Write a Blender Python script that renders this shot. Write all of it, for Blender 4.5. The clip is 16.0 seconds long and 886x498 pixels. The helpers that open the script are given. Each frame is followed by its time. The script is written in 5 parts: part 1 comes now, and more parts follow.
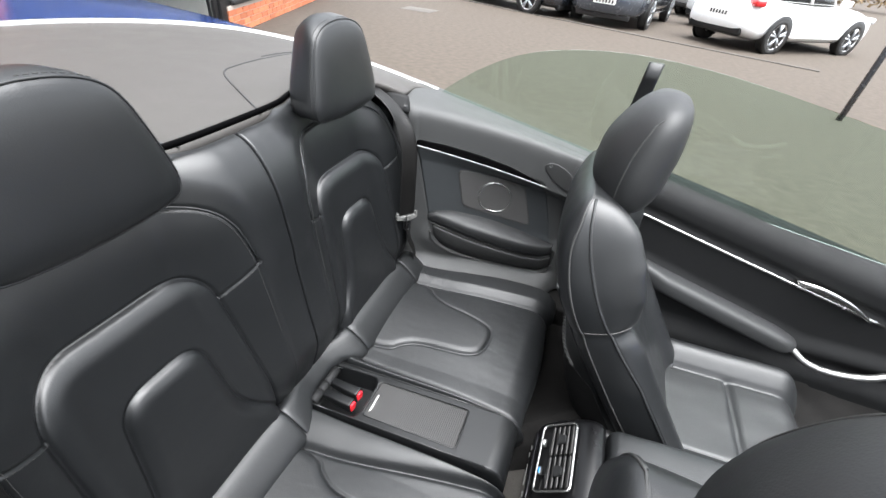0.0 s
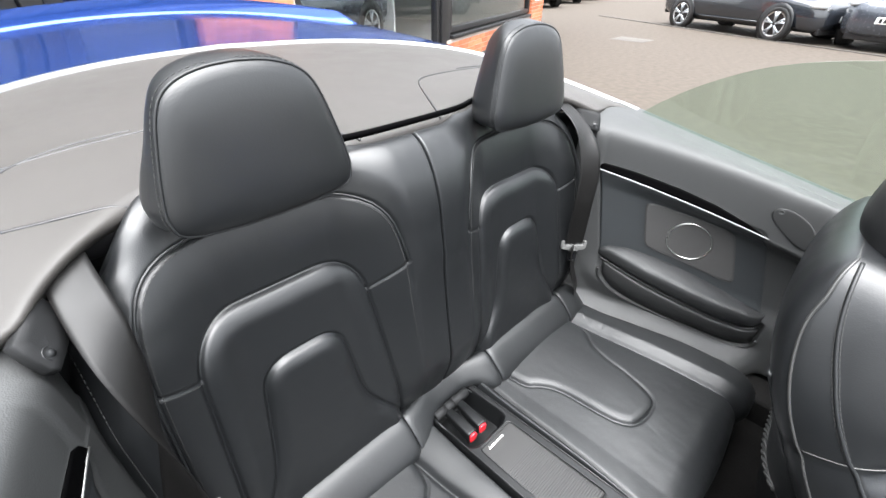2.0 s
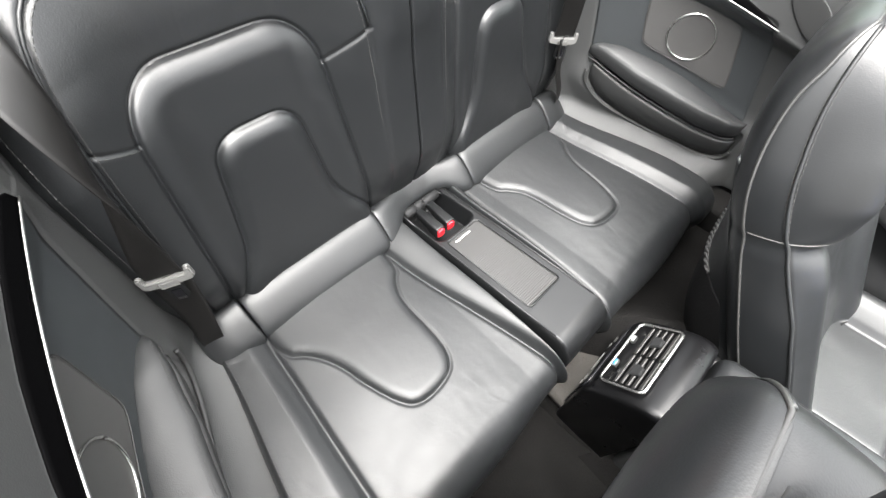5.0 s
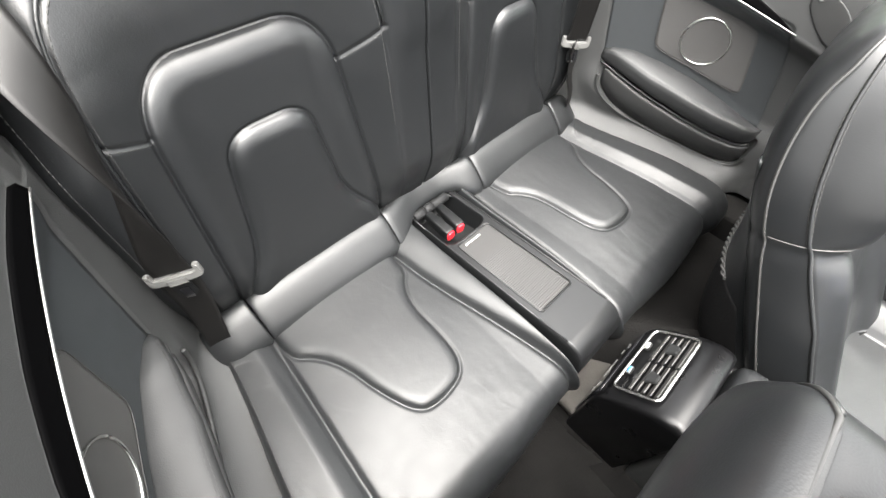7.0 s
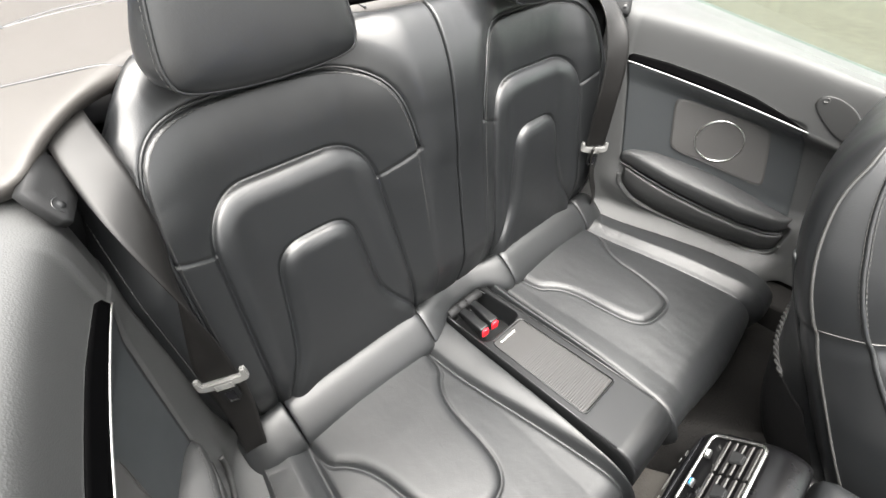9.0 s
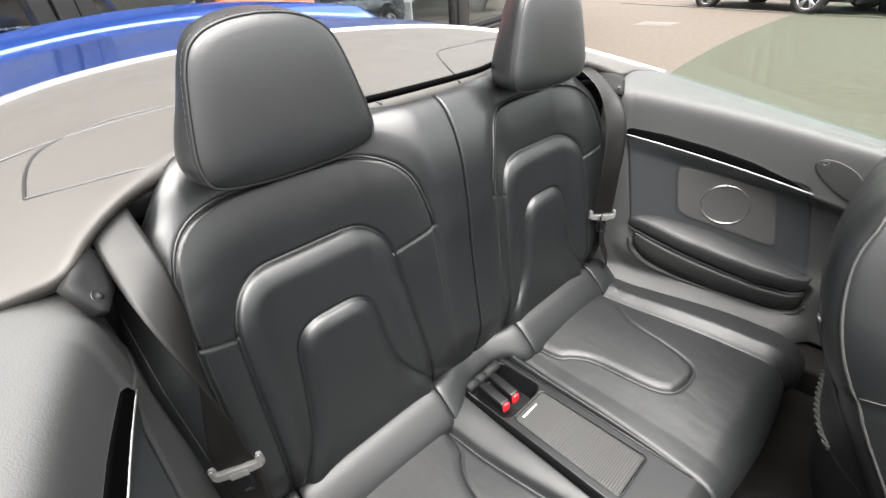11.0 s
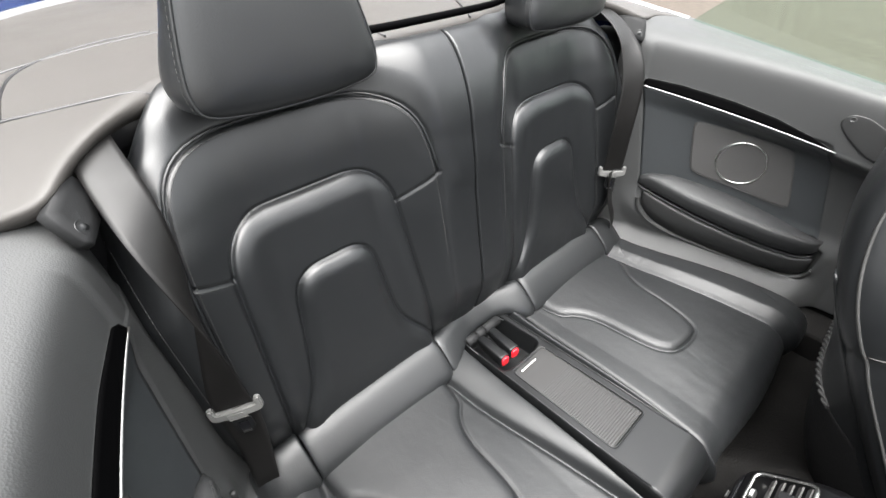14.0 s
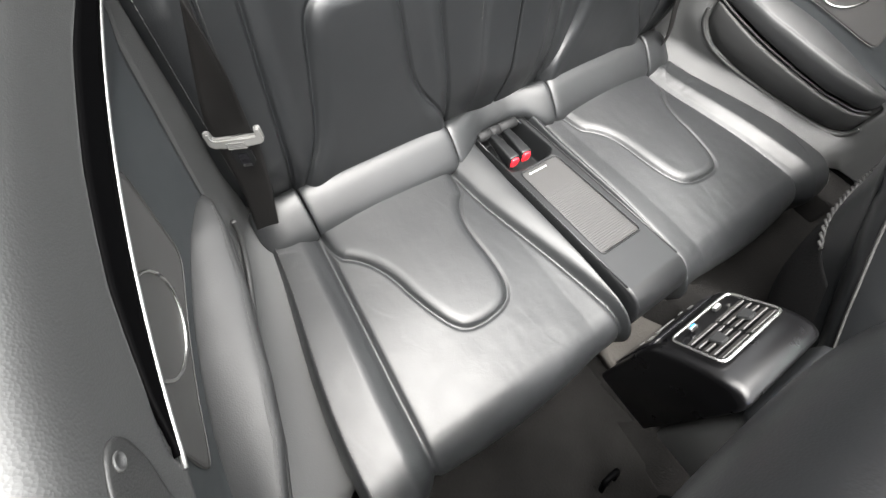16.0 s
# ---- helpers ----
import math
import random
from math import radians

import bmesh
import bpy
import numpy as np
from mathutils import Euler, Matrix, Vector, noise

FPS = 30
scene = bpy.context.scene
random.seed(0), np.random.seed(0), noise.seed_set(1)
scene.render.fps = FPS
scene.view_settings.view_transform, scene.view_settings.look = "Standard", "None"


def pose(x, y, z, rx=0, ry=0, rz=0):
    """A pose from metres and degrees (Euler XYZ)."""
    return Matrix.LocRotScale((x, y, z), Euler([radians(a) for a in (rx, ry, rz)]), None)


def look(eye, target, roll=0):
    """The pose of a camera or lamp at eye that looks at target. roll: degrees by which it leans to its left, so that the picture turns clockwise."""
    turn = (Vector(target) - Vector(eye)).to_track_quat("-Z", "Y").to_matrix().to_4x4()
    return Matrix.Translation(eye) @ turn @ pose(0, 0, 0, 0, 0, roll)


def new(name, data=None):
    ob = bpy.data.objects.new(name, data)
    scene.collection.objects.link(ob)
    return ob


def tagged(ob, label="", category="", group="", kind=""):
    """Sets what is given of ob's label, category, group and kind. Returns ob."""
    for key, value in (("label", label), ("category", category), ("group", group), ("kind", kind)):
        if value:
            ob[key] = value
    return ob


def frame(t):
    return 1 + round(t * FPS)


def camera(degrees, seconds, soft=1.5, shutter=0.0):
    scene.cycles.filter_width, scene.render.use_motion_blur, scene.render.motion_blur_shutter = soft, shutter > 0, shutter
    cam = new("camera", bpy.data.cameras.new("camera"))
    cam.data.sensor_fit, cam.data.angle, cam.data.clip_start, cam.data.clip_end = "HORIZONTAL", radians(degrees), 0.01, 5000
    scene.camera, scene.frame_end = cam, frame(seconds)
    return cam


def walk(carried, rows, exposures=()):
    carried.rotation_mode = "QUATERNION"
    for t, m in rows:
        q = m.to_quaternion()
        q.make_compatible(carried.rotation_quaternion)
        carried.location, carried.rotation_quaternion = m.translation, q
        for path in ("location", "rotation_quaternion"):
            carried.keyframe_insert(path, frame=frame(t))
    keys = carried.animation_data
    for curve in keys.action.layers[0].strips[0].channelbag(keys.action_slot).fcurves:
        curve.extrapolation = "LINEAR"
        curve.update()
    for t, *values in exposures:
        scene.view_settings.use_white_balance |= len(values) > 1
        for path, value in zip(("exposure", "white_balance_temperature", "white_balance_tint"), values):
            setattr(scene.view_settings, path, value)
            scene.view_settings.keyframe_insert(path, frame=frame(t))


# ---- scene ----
cam = camera(94.5, 16.0)
PATH = [
    (0, (-0.484, -0.448, 1.309), (1.045, 0.026, 0.111), 6.5),
    (0.5, (-0.437, -0.455, 1.271), (0.945, 0.452, 0.146), 5.1),
    (1, (-0.409, -0.448, 1.248), (0.845, 0.701, 0.195), 2.3),
    (1.5, (-0.414, -0.450, 1.251), (0.769, 0.759, 0.184), 0.6),
    (2, (-0.423, -0.435, 1.255), (0.731, 0.741, 0.121), 0.8),
    (2.5, (-0.429, -0.433, 1.243), (0.688, 0.670, 0.005), 1.6),
    (3, (-0.428, -0.439, 1.231), (0.644, 0.573, -0.120), 2.7),
    (3.5, (-0.428, -0.439, 1.221), (0.592, 0.495, -0.224), 3.3),
    (4, (-0.423, -0.445, 1.214), (0.532, 0.391, -0.332), 4.5),
    (4.5, (-0.417, -0.456, 1.194), (0.463, 0.262, -0.453), 6.4),
    (4.7, (-0.427, -0.469, 1.182), (0.001, -0.123, 0.346), 6.9),
    (6.8, (-0.427, -0.481, 1.154), (-0.019, -0.124, 0.313), 6.0),
    (7, (-0.437, -0.466, 1.156), (0.413, 0.266, -0.500), 6.3),
    (7.5, (-0.439, -0.467, 1.166), (0.447, 0.383, -0.413), 3.4),
    (8, (-0.439, -0.466, 1.170), (0.474, 0.465, -0.346), 1.9),
    (8.5, (-0.441, -0.465, 1.171), (0.492, 0.551, -0.277), 0.2),
    (9, (-0.444, -0.463, 1.182), (0.523, 0.620, -0.194), -0.9),
    (9.5, (-0.445, -0.460, 1.193), (0.557, 0.694, -0.097), -2.0),
    (10, (-0.442, -0.459, 1.200), (0.598, 0.750, -0.007), -2.8),
    (10.2, (-0.445, -0.463, 1.199), (0.078, 0.152, 0.610), -3.3),
    (12.3, (-0.450, -0.459, 1.202), (0.088, 0.181, 0.653), -4.0),
    (12.5, (-0.451, -0.457, 1.202), (0.630, 0.822, 0.108), -4.0),
    (13, (-0.450, -0.457, 1.208), (0.631, 0.820, 0.112), -3.9),
    (13.5, (-0.453, -0.454, 1.212), (0.613, 0.811, 0.089), -3.7),
    (14, (-0.449, -0.453, 1.167), (0.537, 0.740, -0.100), -2.7),
    (14.5, (-0.463, -0.449, 1.144), (0.424, 0.658, -0.266), -0.6),
    (15, (-0.469, -0.462, 1.119), (0.311, 0.493, -0.457), 2.7),
    (15.5, (-0.491, -0.470, 1.091), (0.192, 0.349, -0.601), 6.0),
    (16, (-0.495, -0.469, 1.074), (0.146, 0.218, -0.692), 10.1),
]
EXPOSURES = [(0.0, 0.08, 6250), (0.5, 0.3, 6200), (1.0, 0.37, 6200), (1.5, 0.38, 6200), (2.5, 0.45, 6350), (3.5, 0.65, 6500), (4.5, 0.9, 6550), (7.0, 1.1, 6700), (9.0, 0.9, 6750), (10.0, 0.65, 6750), (12.5, 0.44, 6500), (13.5, 0.42, 6480), (14.0, 0.45, 6500), (14.5, 0.74, 6500), (15.5, 1.12, 6650), (16.0, 1.12, 6650)]
walk(cam, [(t, look(eye, target, roll)) for t, eye, target, roll in PATH], [(t, 2.84 + e, k, 10) for t, e, k in EXPOSURES])

# ---- light ----
world = bpy.data.worlds.new("overcast_sky")
scene.world = world
world.use_nodes = True
wn, wl = world.node_tree.nodes, world.node_tree.links
sky = wn.new("ShaderNodeTexSky")
sky.sky_type = "NISHITA"
sky.sun_disc = False
sky.sun_elevation, sky.sun_rotation = radians(76), radians(225)
sky.air_density, sky.dust_density = 1.6, 4.0
haze = wn.new("ShaderNodeHueSaturation")
haze.inputs["Saturation"].default_value = 0.12
wl.new(sky.outputs[0], haze.inputs["Color"])
wl.new(haze.outputs[0], wn["Background"].inputs["Color"])
wn["Background"].inputs["Strength"].default_value = 0.085
sun = new("sun", bpy.data.lights.new("sun", "SUN"))
sun.data.energy, sun.data.angle, sun.data.color = 1.5, radians(72), (1.0, 0.98, 0.95)
sun.matrix_world = look((-0.9, -1.0, 6.0), (0, 0, 0))


# ---- materials ----
def material(name, color, rough=0.5, metal=0.0, grain=0.0, grain_scale=300.0, vary=0.15, vary_scale=6.0, coat=0.0, spec=0.5, rough_vary=0.1, random_vary=0.0, crease=0.0):
    """A surface with colour that varies in large patches, fine relief and uneven gloss."""
    m = bpy.data.materials.new(name)
    m.use_nodes = True
    n, l = m.node_tree.nodes, m.node_tree.links
    b = n["Principled BSDF"]
    b.inputs["Metallic"].default_value = metal
    b.inputs["Specular IOR Level"].default_value = spec
    b.inputs["Coat Weight"].default_value = coat
    b.inputs["Coat Roughness"].default_value = 0.04
    pos = n.new("ShaderNodeTexCoord").outputs["Object"]
    big = n.new("ShaderNodeTexNoise")
    big.inputs["Scale"].default_value, big.inputs["Detail"].default_value = vary_scale, 5
    l.new(pos, big.inputs["Vector"])
    ramp = n.new("ShaderNodeMapRange")
    ramp.inputs["To Min"].default_value, ramp.inputs["To Max"].default_value = 1 - vary, 1 + vary
    l.new(big.outputs[0], ramp.inputs[0])
    tint = n.new("ShaderNodeMix")
    tint.data_type, tint.blend_type = "RGBA", "MULTIPLY"
    tint.inputs[0].default_value = 1.0
    tint.inputs[6].default_value = (*color, 1)
    l.new(ramp.outputs[0], tint.inputs[7])
    out = tint.outputs[2]
    if random_vary:
        info = n.new("ShaderNodeObjectInfo")
        own = n.new("ShaderNodeMapRange")
        own.inputs["To Min"].default_value, own.inputs["To Max"].default_value = 1 - random_vary, 1 + random_vary
        l.new(info.outputs["Random"], own.inputs[0])
        again = n.new("ShaderNodeMix")
        again.data_type, again.blend_type = "RGBA", "MULTIPLY"
        again.inputs[0].default_value = 1.0
        l.new(out, again.inputs[6])
        l.new(own.outputs[0], again.inputs[7])
        out = again.outputs[2]
    l.new(out, b.inputs["Base Color"])
    gloss = n.new("ShaderNodeMapRange")
    gloss.inputs["To Min"].default_value, gloss.inputs["To Max"].default_value = max(rough - rough_vary, 0.01), min(rough + rough_vary, 1)
    second = n.new("ShaderNodeTexNoise")
    second.inputs["Scale"].default_value, second.inputs["Detail"].default_value = vary_scale * 4, 4
    l.new(pos, second.inputs["Vector"])
    l.new(second.outputs[0], gloss.inputs[0])
    l.new(gloss.outputs[0], b.inputs["Roughness"])
    if grain:
        fine = n.new("ShaderNodeTexVoronoi" if grain_scale > 250 else "ShaderNodeTexNoise")
        fine.inputs["Scale"].default_value = grain_scale
        l.new(pos, fine.inputs["Vector"])
        bump = n.new("ShaderNodeBump")
        bump.inputs["Strength"].default_value, bump.inputs["Distance"].default_value = grain, 0.001
        l.new(fine.outputs[0], bump.inputs["Height"])
        if crease:
            # soft uneven creases under the grain
            fold = n.new("ShaderNodeTexNoise")
            fold.inputs["Scale"].default_value, fold.inputs["Detail"].default_value = 55.0, 5
            fold.inputs["Distortion"].default_value = 2.2
            l.new(pos, fold.inputs["Vector"])
            under = n.new("ShaderNodeBump")
            under.inputs["Strength"].default_value, under.inputs["Distance"].default_value = crease, 0.0022
            l.new(fold.outputs[0], under.inputs["Height"])
            l.new(under.outputs[0], bump.inputs["Normal"])
        l.new(bump.outputs[0], b.inputs["Normal"])
    return m


LEATHER = material("black_leather", (0.0078, 0.0085, 0.0092), 0.38, grain=0.08, grain_scale=620, vary=0.12, vary_scale=9, rough_vary=0.07, spec=0.55, crease=0.05)
REST_LEATHER = material("dry_leather", (0.0105, 0.0112, 0.0118), 0.52, grain=0.10, grain_scale=600, vary=0.15, vary_scale=10, rough_vary=0.08, spec=0.46, crease=0.06)
LEATHER_SMOOTH = material("worn_leather", (0.0082, 0.0090, 0.0097), 0.46, grain=0.07, grain_scale=560, vary=0.2, vary_scale=14, rough_vary=0.09, spec=0.52, crease=0.10)
ARM_LEATHER = material("soft_armrest_leather", (0.0210, 0.0218, 0.0224), 0.55, grain=0.12, grain_scale=700, vary=0.12, vary_scale=12, spec=0.42)
PIPING = material("worn_piping", (0.035, 0.035, 0.034), 0.32, vary=0.1)
CONSOLE = material("black_console_plastic", (0.0024, 0.0024, 0.0027), 0.30, grain=0.04, grain_scale=900, vary=0.08, spec=0.30)
INSET_TRIM = material("dark_inset_trim", (0.0255, 0.0285, 0.0305), 0.55, grain=0.1, grain_scale=1100, vary=0.08)
SLOT_BLACK = material("deep_black_inlay", (0.0010, 0.0010, 0.0011), 0.45, vary=0.05, spec=0.012)
LID = material("ribbed_lid_grey", (0.0215, 0.0212, 0.0210), 0.50, grain=0.1, grain_scale=900, vary=0.06, spec=0.42)
THREAD = material("grey_thread", (0.032, 0.032, 0.031), 0.7)
TRIM = material("grained_black_plastic", (0.0335, 0.0345, 0.0345), 0.64, grain=0.20, grain_scale=620, vary=0.08, rough_vary=0.06, spec=0.50)
TRIM_SOFT = material("soft_dark_trim", (0.019, 0.0195, 0.0195), 0.55, grain=0.2, grain_scale=700, vary=0.1)
SPEAKER = material("perforated_speaker_cover", (0.050, 0.049, 0.048), 0.6, grain=0.25, grain_scale=900, vary=0.05)
TRIM_GREY = material("speaker_mesh_grey", (0.035, 0.034, 0.033), 0.55, grain=0.15, grain_scale=600, vary=0.05)
GLOSS = material("piano_black", (0.006, 0.006, 0.007), 0.08, vary=0.05, rough_vary=0.03)
SATIN = material("satin_black_plastic", (0.0062, 0.0066, 0.0070), 0.34, grain=0.05, grain_scale=800, vary=0.08, spec=0.42)
ALUMINIUM = material("satin_aluminium", (0.30, 0.30, 0.295), 0.46, metal=1.0, vary=0.04)
CHROME = material("satin_chrome", (0.60, 0.60, 0.58), 0.26, metal=1.0, vary=0.04, rough_vary=0.06)
STEEL = material("worn_steel", (0.55, 0.55, 0.55), 0.3, metal=1.0)
CARPET = material("black_carpet", (0.0082, 0.0079, 0.0076), 0.95, grain=1.0, grain_scale=240, vary=0.85, vary_scale=13, spec=0.08)
CARPET_GREY = material("worn_grey_carpet", (0.054, 0.051, 0.047), 0.95, spec=0.1, grain=1.0, grain_scale=240, vary=0.25, vary_scale=20)
NET = material("black_pocket_net", (0.006, 0.006, 0.0062), 0.8, grain=0.9, grain_scale=200, vary=0.2, spec=0.15)
DOOR_TRIM = material("dark_door_trim", (0.0050, 0.0053, 0.0056), 0.66, grain=0.2, grain_scale=800, vary=0.1, spec=0.22)
BRACKET = material("dark_grey_plastic", (0.0105, 0.0108, 0.0112), 0.62, grain=0.08, grain_scale=700, vary=0.08, spec=0.2)
WEBBING = material("black_webbing", (0.0040, 0.0037, 0.0035), 0.48, grain=0.10, grain_scale=1500, spec=0.36, vary=0.1)
TONGUE_GREY = material("grey_belt_plastic", (0.10, 0.10, 0.097), 0.45, grain=0.1, grain_scale=600)
RED = material("red_button", (0.62, 0.02, 0.03), 0.35)
COVER = material("dark_grey_hood_cloth_cover", (0.0355, 0.0325, 0.0298), 0.6, grain=0.12, grain_scale=1300, vary=0.05, vary_scale=3)
WHITE = material("white_car_paint", (0.80, 0.81, 0.82), 0.25, vary=0.02, coat=1.0)
BLUE = material("blue_car_paint", (0.028, 0.075, 0.32), 0.13, metal=0.8, vary=0.04, coat=0.30, rough_vary=0.02, spec=0.3)
BLACKPAINT = material("black_car_paint", (0.012, 0.014, 0.018), 0.2, vary=0.1, coat=1.0)
GREYPAINT = material("dark_grey_car_paint", (0.055, 0.062, 0.075), 0.25, metal=0.4, vary=0.05, coat=1.0)
SILVERPAINT = material("silver_car_paint", (0.32, 0.34, 0.36), 0.3, metal=0.6, vary=0.05, coat=1.0)
TYRE = material("tyre_rubber", (0.018, 0.018, 0.018), 0.8, grain=0.3, grain_scale=200)
LAMP_RED = material("tail_lamp_red", (0.55, 0.015, 0.02), 0.15, coat=1.0)
LAMP_CLEAR = material("headlamp_lens", (0.55, 0.57, 0.58), 0.12, coat=1.0)
PLATE = material("number_plate", (0.75, 0.75, 0.72), 0.4)
DARKGLASS = material("dark_car_window", (0.015, 0.018, 0.02), 0.06, vary=0.05)
CONCRETE_DARK = material("grimy_concrete", (0.062, 0.056, 0.049), 0.9, grain=0.6, grain_scale=60, vary=0.3)
FRAME = material("black_window_frame", (0.012, 0.012, 0.013), 0.4)
MORTAR = material("mortar", (0.42, 0.36, 0.32), 0.95, grain=0.8, grain_scale=120)
BRICK = material("red_brick", (0.50, 0.16, 0.075), 0.9, grain=0.8, grain_scale=90, vary=0.3, vary_scale=14, random_vary=0.3)
SIGN_BLUE = material("blue_sign", (0.02, 0.22, 0.62), 0.4)
SIGN_WHITE = material("white_sign", (0.8, 0.8, 0.8), 0.4)
SHOWFLOOR = material("showroom_floor", (0.35, 0.35, 0.34), 0.35, vary=0.1)
SHOWWALL = material("showroom_wall", (0.42, 0.42, 0.40), 0.8, vary=0.1)


def glass(name, tint, rough=0.0):
    m = bpy.data.materials.new(name)
    m.use_nodes = True
    b = m.node_tree.nodes["Principled BSDF"]
    b.inputs["Base Color"].default_value = (*tint, 1)
    b.inputs["Transmission Weight"].default_value, b.inputs["Roughness"].default_value, b.inputs["IOR"].default_value = 1.0, rough, 1.45
    return m


def ground_material():
    m = material("worn_asphalt", (0.054, 0.0440, 0.0350), 0.92, grain=1.0, grain_scale=70, vary=0.5, vary_scale=11.0, spec=0.3)
    return m


TINT = glass("green_tinted_glass", (0.65, 0.79, 0.71))
CLEAR = glass("shop_glass", (0.8, 0.84, 0.84))
ASPHALT = ground_material()


# ---- building helpers ----
def finish(ob, mat, parent=None, label="", smooth=True):
    if mat:
        ob.data.materials.append(mat)
    if smooth:
        ob.data.polygons.foreach_set("use_smooth", [True] * len(ob.data.polygons))
    if parent:
        ob.parent = parent
        if parent.type == "EMPTY":
            ob.matrix_parent_inverse = Matrix.Translation(-parent.location)
    if label:
        ob["label"] = label
    return ob


def part(name, bm, mat, parent=None, label="", smooth=True):
    """One bmesh as one mesh object under a thing or a part."""
    bmesh.ops.recalc_face_normals(bm, faces=bm.faces)
    me = bpy.data.meshes.new(name)
    bm.to_mesh(me)
    bm.free()
    return finish(new(name, me), mat, parent, label, smooth)


def thing(name, label, category, group="", kind="", at=(0, 0, 0)):
    ob = tagged(new(name), label, category, group, kind)
    ob.location = at
    return ob


def from_grid(name, P, mat, parent=None, label="", close_u=False, back=None, shell=False):
    """A mesh from an array of points (rows, columns, 3). back: a shift by which the rim is drawn back and closed, for thickness."""
    nu, nv = P.shape[:2]
    verts = P.reshape(-1, 3).tolist()
    faces = []
    cols = nv if close_u else nv - 1
    for i in range(nu - 1):
        for j in range(cols):
            k = (j + 1) % nv
            faces.append((i * nv + j, i * nv + k, (i + 1) * nv + k, (i + 1) * nv + j))
    if back is not None:
        rim = [j for j in range(nv)] + [i * nv + nv - 1 for i in range(1, nu)] + [(nu - 1) * nv + j for j in range(nv - 2, -1, -1)] + [i * nv for i in range(nu - 2, 0, -1)]
        start = len(verts)
        if shell:
            # a second, coarser skin behind the first
            inner = list(faces)
            verts += (P.reshape(-1, 3) + back).tolist()
            faces += [tuple(start + k for k in f[::-1]) for f in inner]
            for a in range(len(rim)):
                b = (a + 1) % len(rim)
                faces.append((rim[a], start + rim[a], start + rim[b], rim[b]))
        else:
            verts += [(np.array(verts[r]) + back).tolist() for r in rim]
            for a in range(len(rim)):
                b = (a + 1) % len(rim)
                faces.append((rim[a], start + a, start + b, rim[b]))
            faces.append(tuple(start + a for a in range(len(rim)))[::-1])
    me = bpy.data.meshes.new(name)
    me.from_pydata(verts, [], faces)
    bm = bmesh.new()
    bm.from_mesh(me)
    bmesh.ops.recalc_face_normals(bm, faces=bm.faces)
    bm.to_mesh(me)
    bm.free()
    return finish(new(name, me), mat, parent, label)


def loft(name, rings, mat, parent=None, label="", capped=True):
    """Closed rings of points, one over the other, with closed ends."""
    R = [np.asarray(r, float) for r in rings]
    nv = len(R[0])
    bm = bmesh.new()
    rows = [[bm.verts.new(p) for p in r] for r in R]
    for a, b in zip(rows, rows[1:]):
        for j in range(nv):
            k = (j + 1) % nv
            bm.faces.new((a[j], a[k], b[k], b[j]))
    if capped:
        for row in (rows[0], rows[-1]):
            c = bm.verts.new(sum((v.co for v in row), Vector()) / nv)
            for j in range(nv):
                bm.faces.new((row[j], row[(j + 1) % nv], c))
    return part(name, bm, mat, parent, label)


def oval(center, ax, ay, a, b, power=2.6, n=48):
    """A ring of points: a rounded oblong with half sizes a and b along the axes ax and ay."""
    t = np.linspace(0, 2 * np.pi, n, endpoint=False)
    c, s = np.cos(t), np.sin(t)
    u, v = np.sign(c) * np.abs(c) ** (2 / power) * a, np.sign(s) * np.abs(s) ** (2 / power) * b
    return np.asarray(center) + u[:, None] * np.asarray(ax) + v[:, None] * np.asarray(ay)


def tube(name, points, r, mat, parent=None, label="", closed=False, n=8):
    """A round cord along points."""
    P = [Vector(p) for p in points]
    bm = bmesh.new()
    rows = []
    m = len(P)
    for i, p in enumerate(P):
        d = (P[(i + 1) % m] - P[i - 1]) if closed or 0 < i < m - 1 else (P[1] - P[0] if i == 0 else P[-1] - P[-2])
        q = d.to_track_quat("Z", "Y")
        rows.append([bm.verts.new(p + q @ Vector((r * math.cos(a), r * math.sin(a), 0))) for a in [2 * math.pi * k / n for k in range(n)]])
    for i in range(m if closed else m - 1):
        a, b = rows[i], rows[(i + 1) % m]
        off = 0
        if closed and i == m - 1:
            off = min(range(n), key=lambda o: (a[0].co - b[o].co).length)
        for j in range(n):
            bm.faces.new((a[j], a[(j + 1) % n], b[(j + 1 + off) % n], b[(j + off) % n]))
    if not closed:
        bm.faces.new(rows[0][::-1])
        bm.faces.new(rows[-1])
    return part(name, bm, mat, parent, label)


def box(name, size, at, mat, parent=None, label="", bevel=0.004, rot=None, segments=2, smooth=True):
    """A block with rounded edges; at is its centre."""
    bm = bmesh.new()
    bmesh.ops.create_cube(bm, size=1.0)
    bmesh.ops.scale(bm, vec=size, verts=bm.verts)
    if bevel:
        bmesh.ops.bevel(bm, geom=bm.edges[:], offset=bevel, segments=segments, affect="EDGES", profile=0.6)
    if rot is not None:
        bmesh.ops.transform(bm, matrix=rot.to_4x4(), verts=bm.verts)
    bmesh.ops.translate(bm, vec=at, verts=bm.verts)
    return part(name, bm, mat, parent, label, smooth and bevel > 0.003)


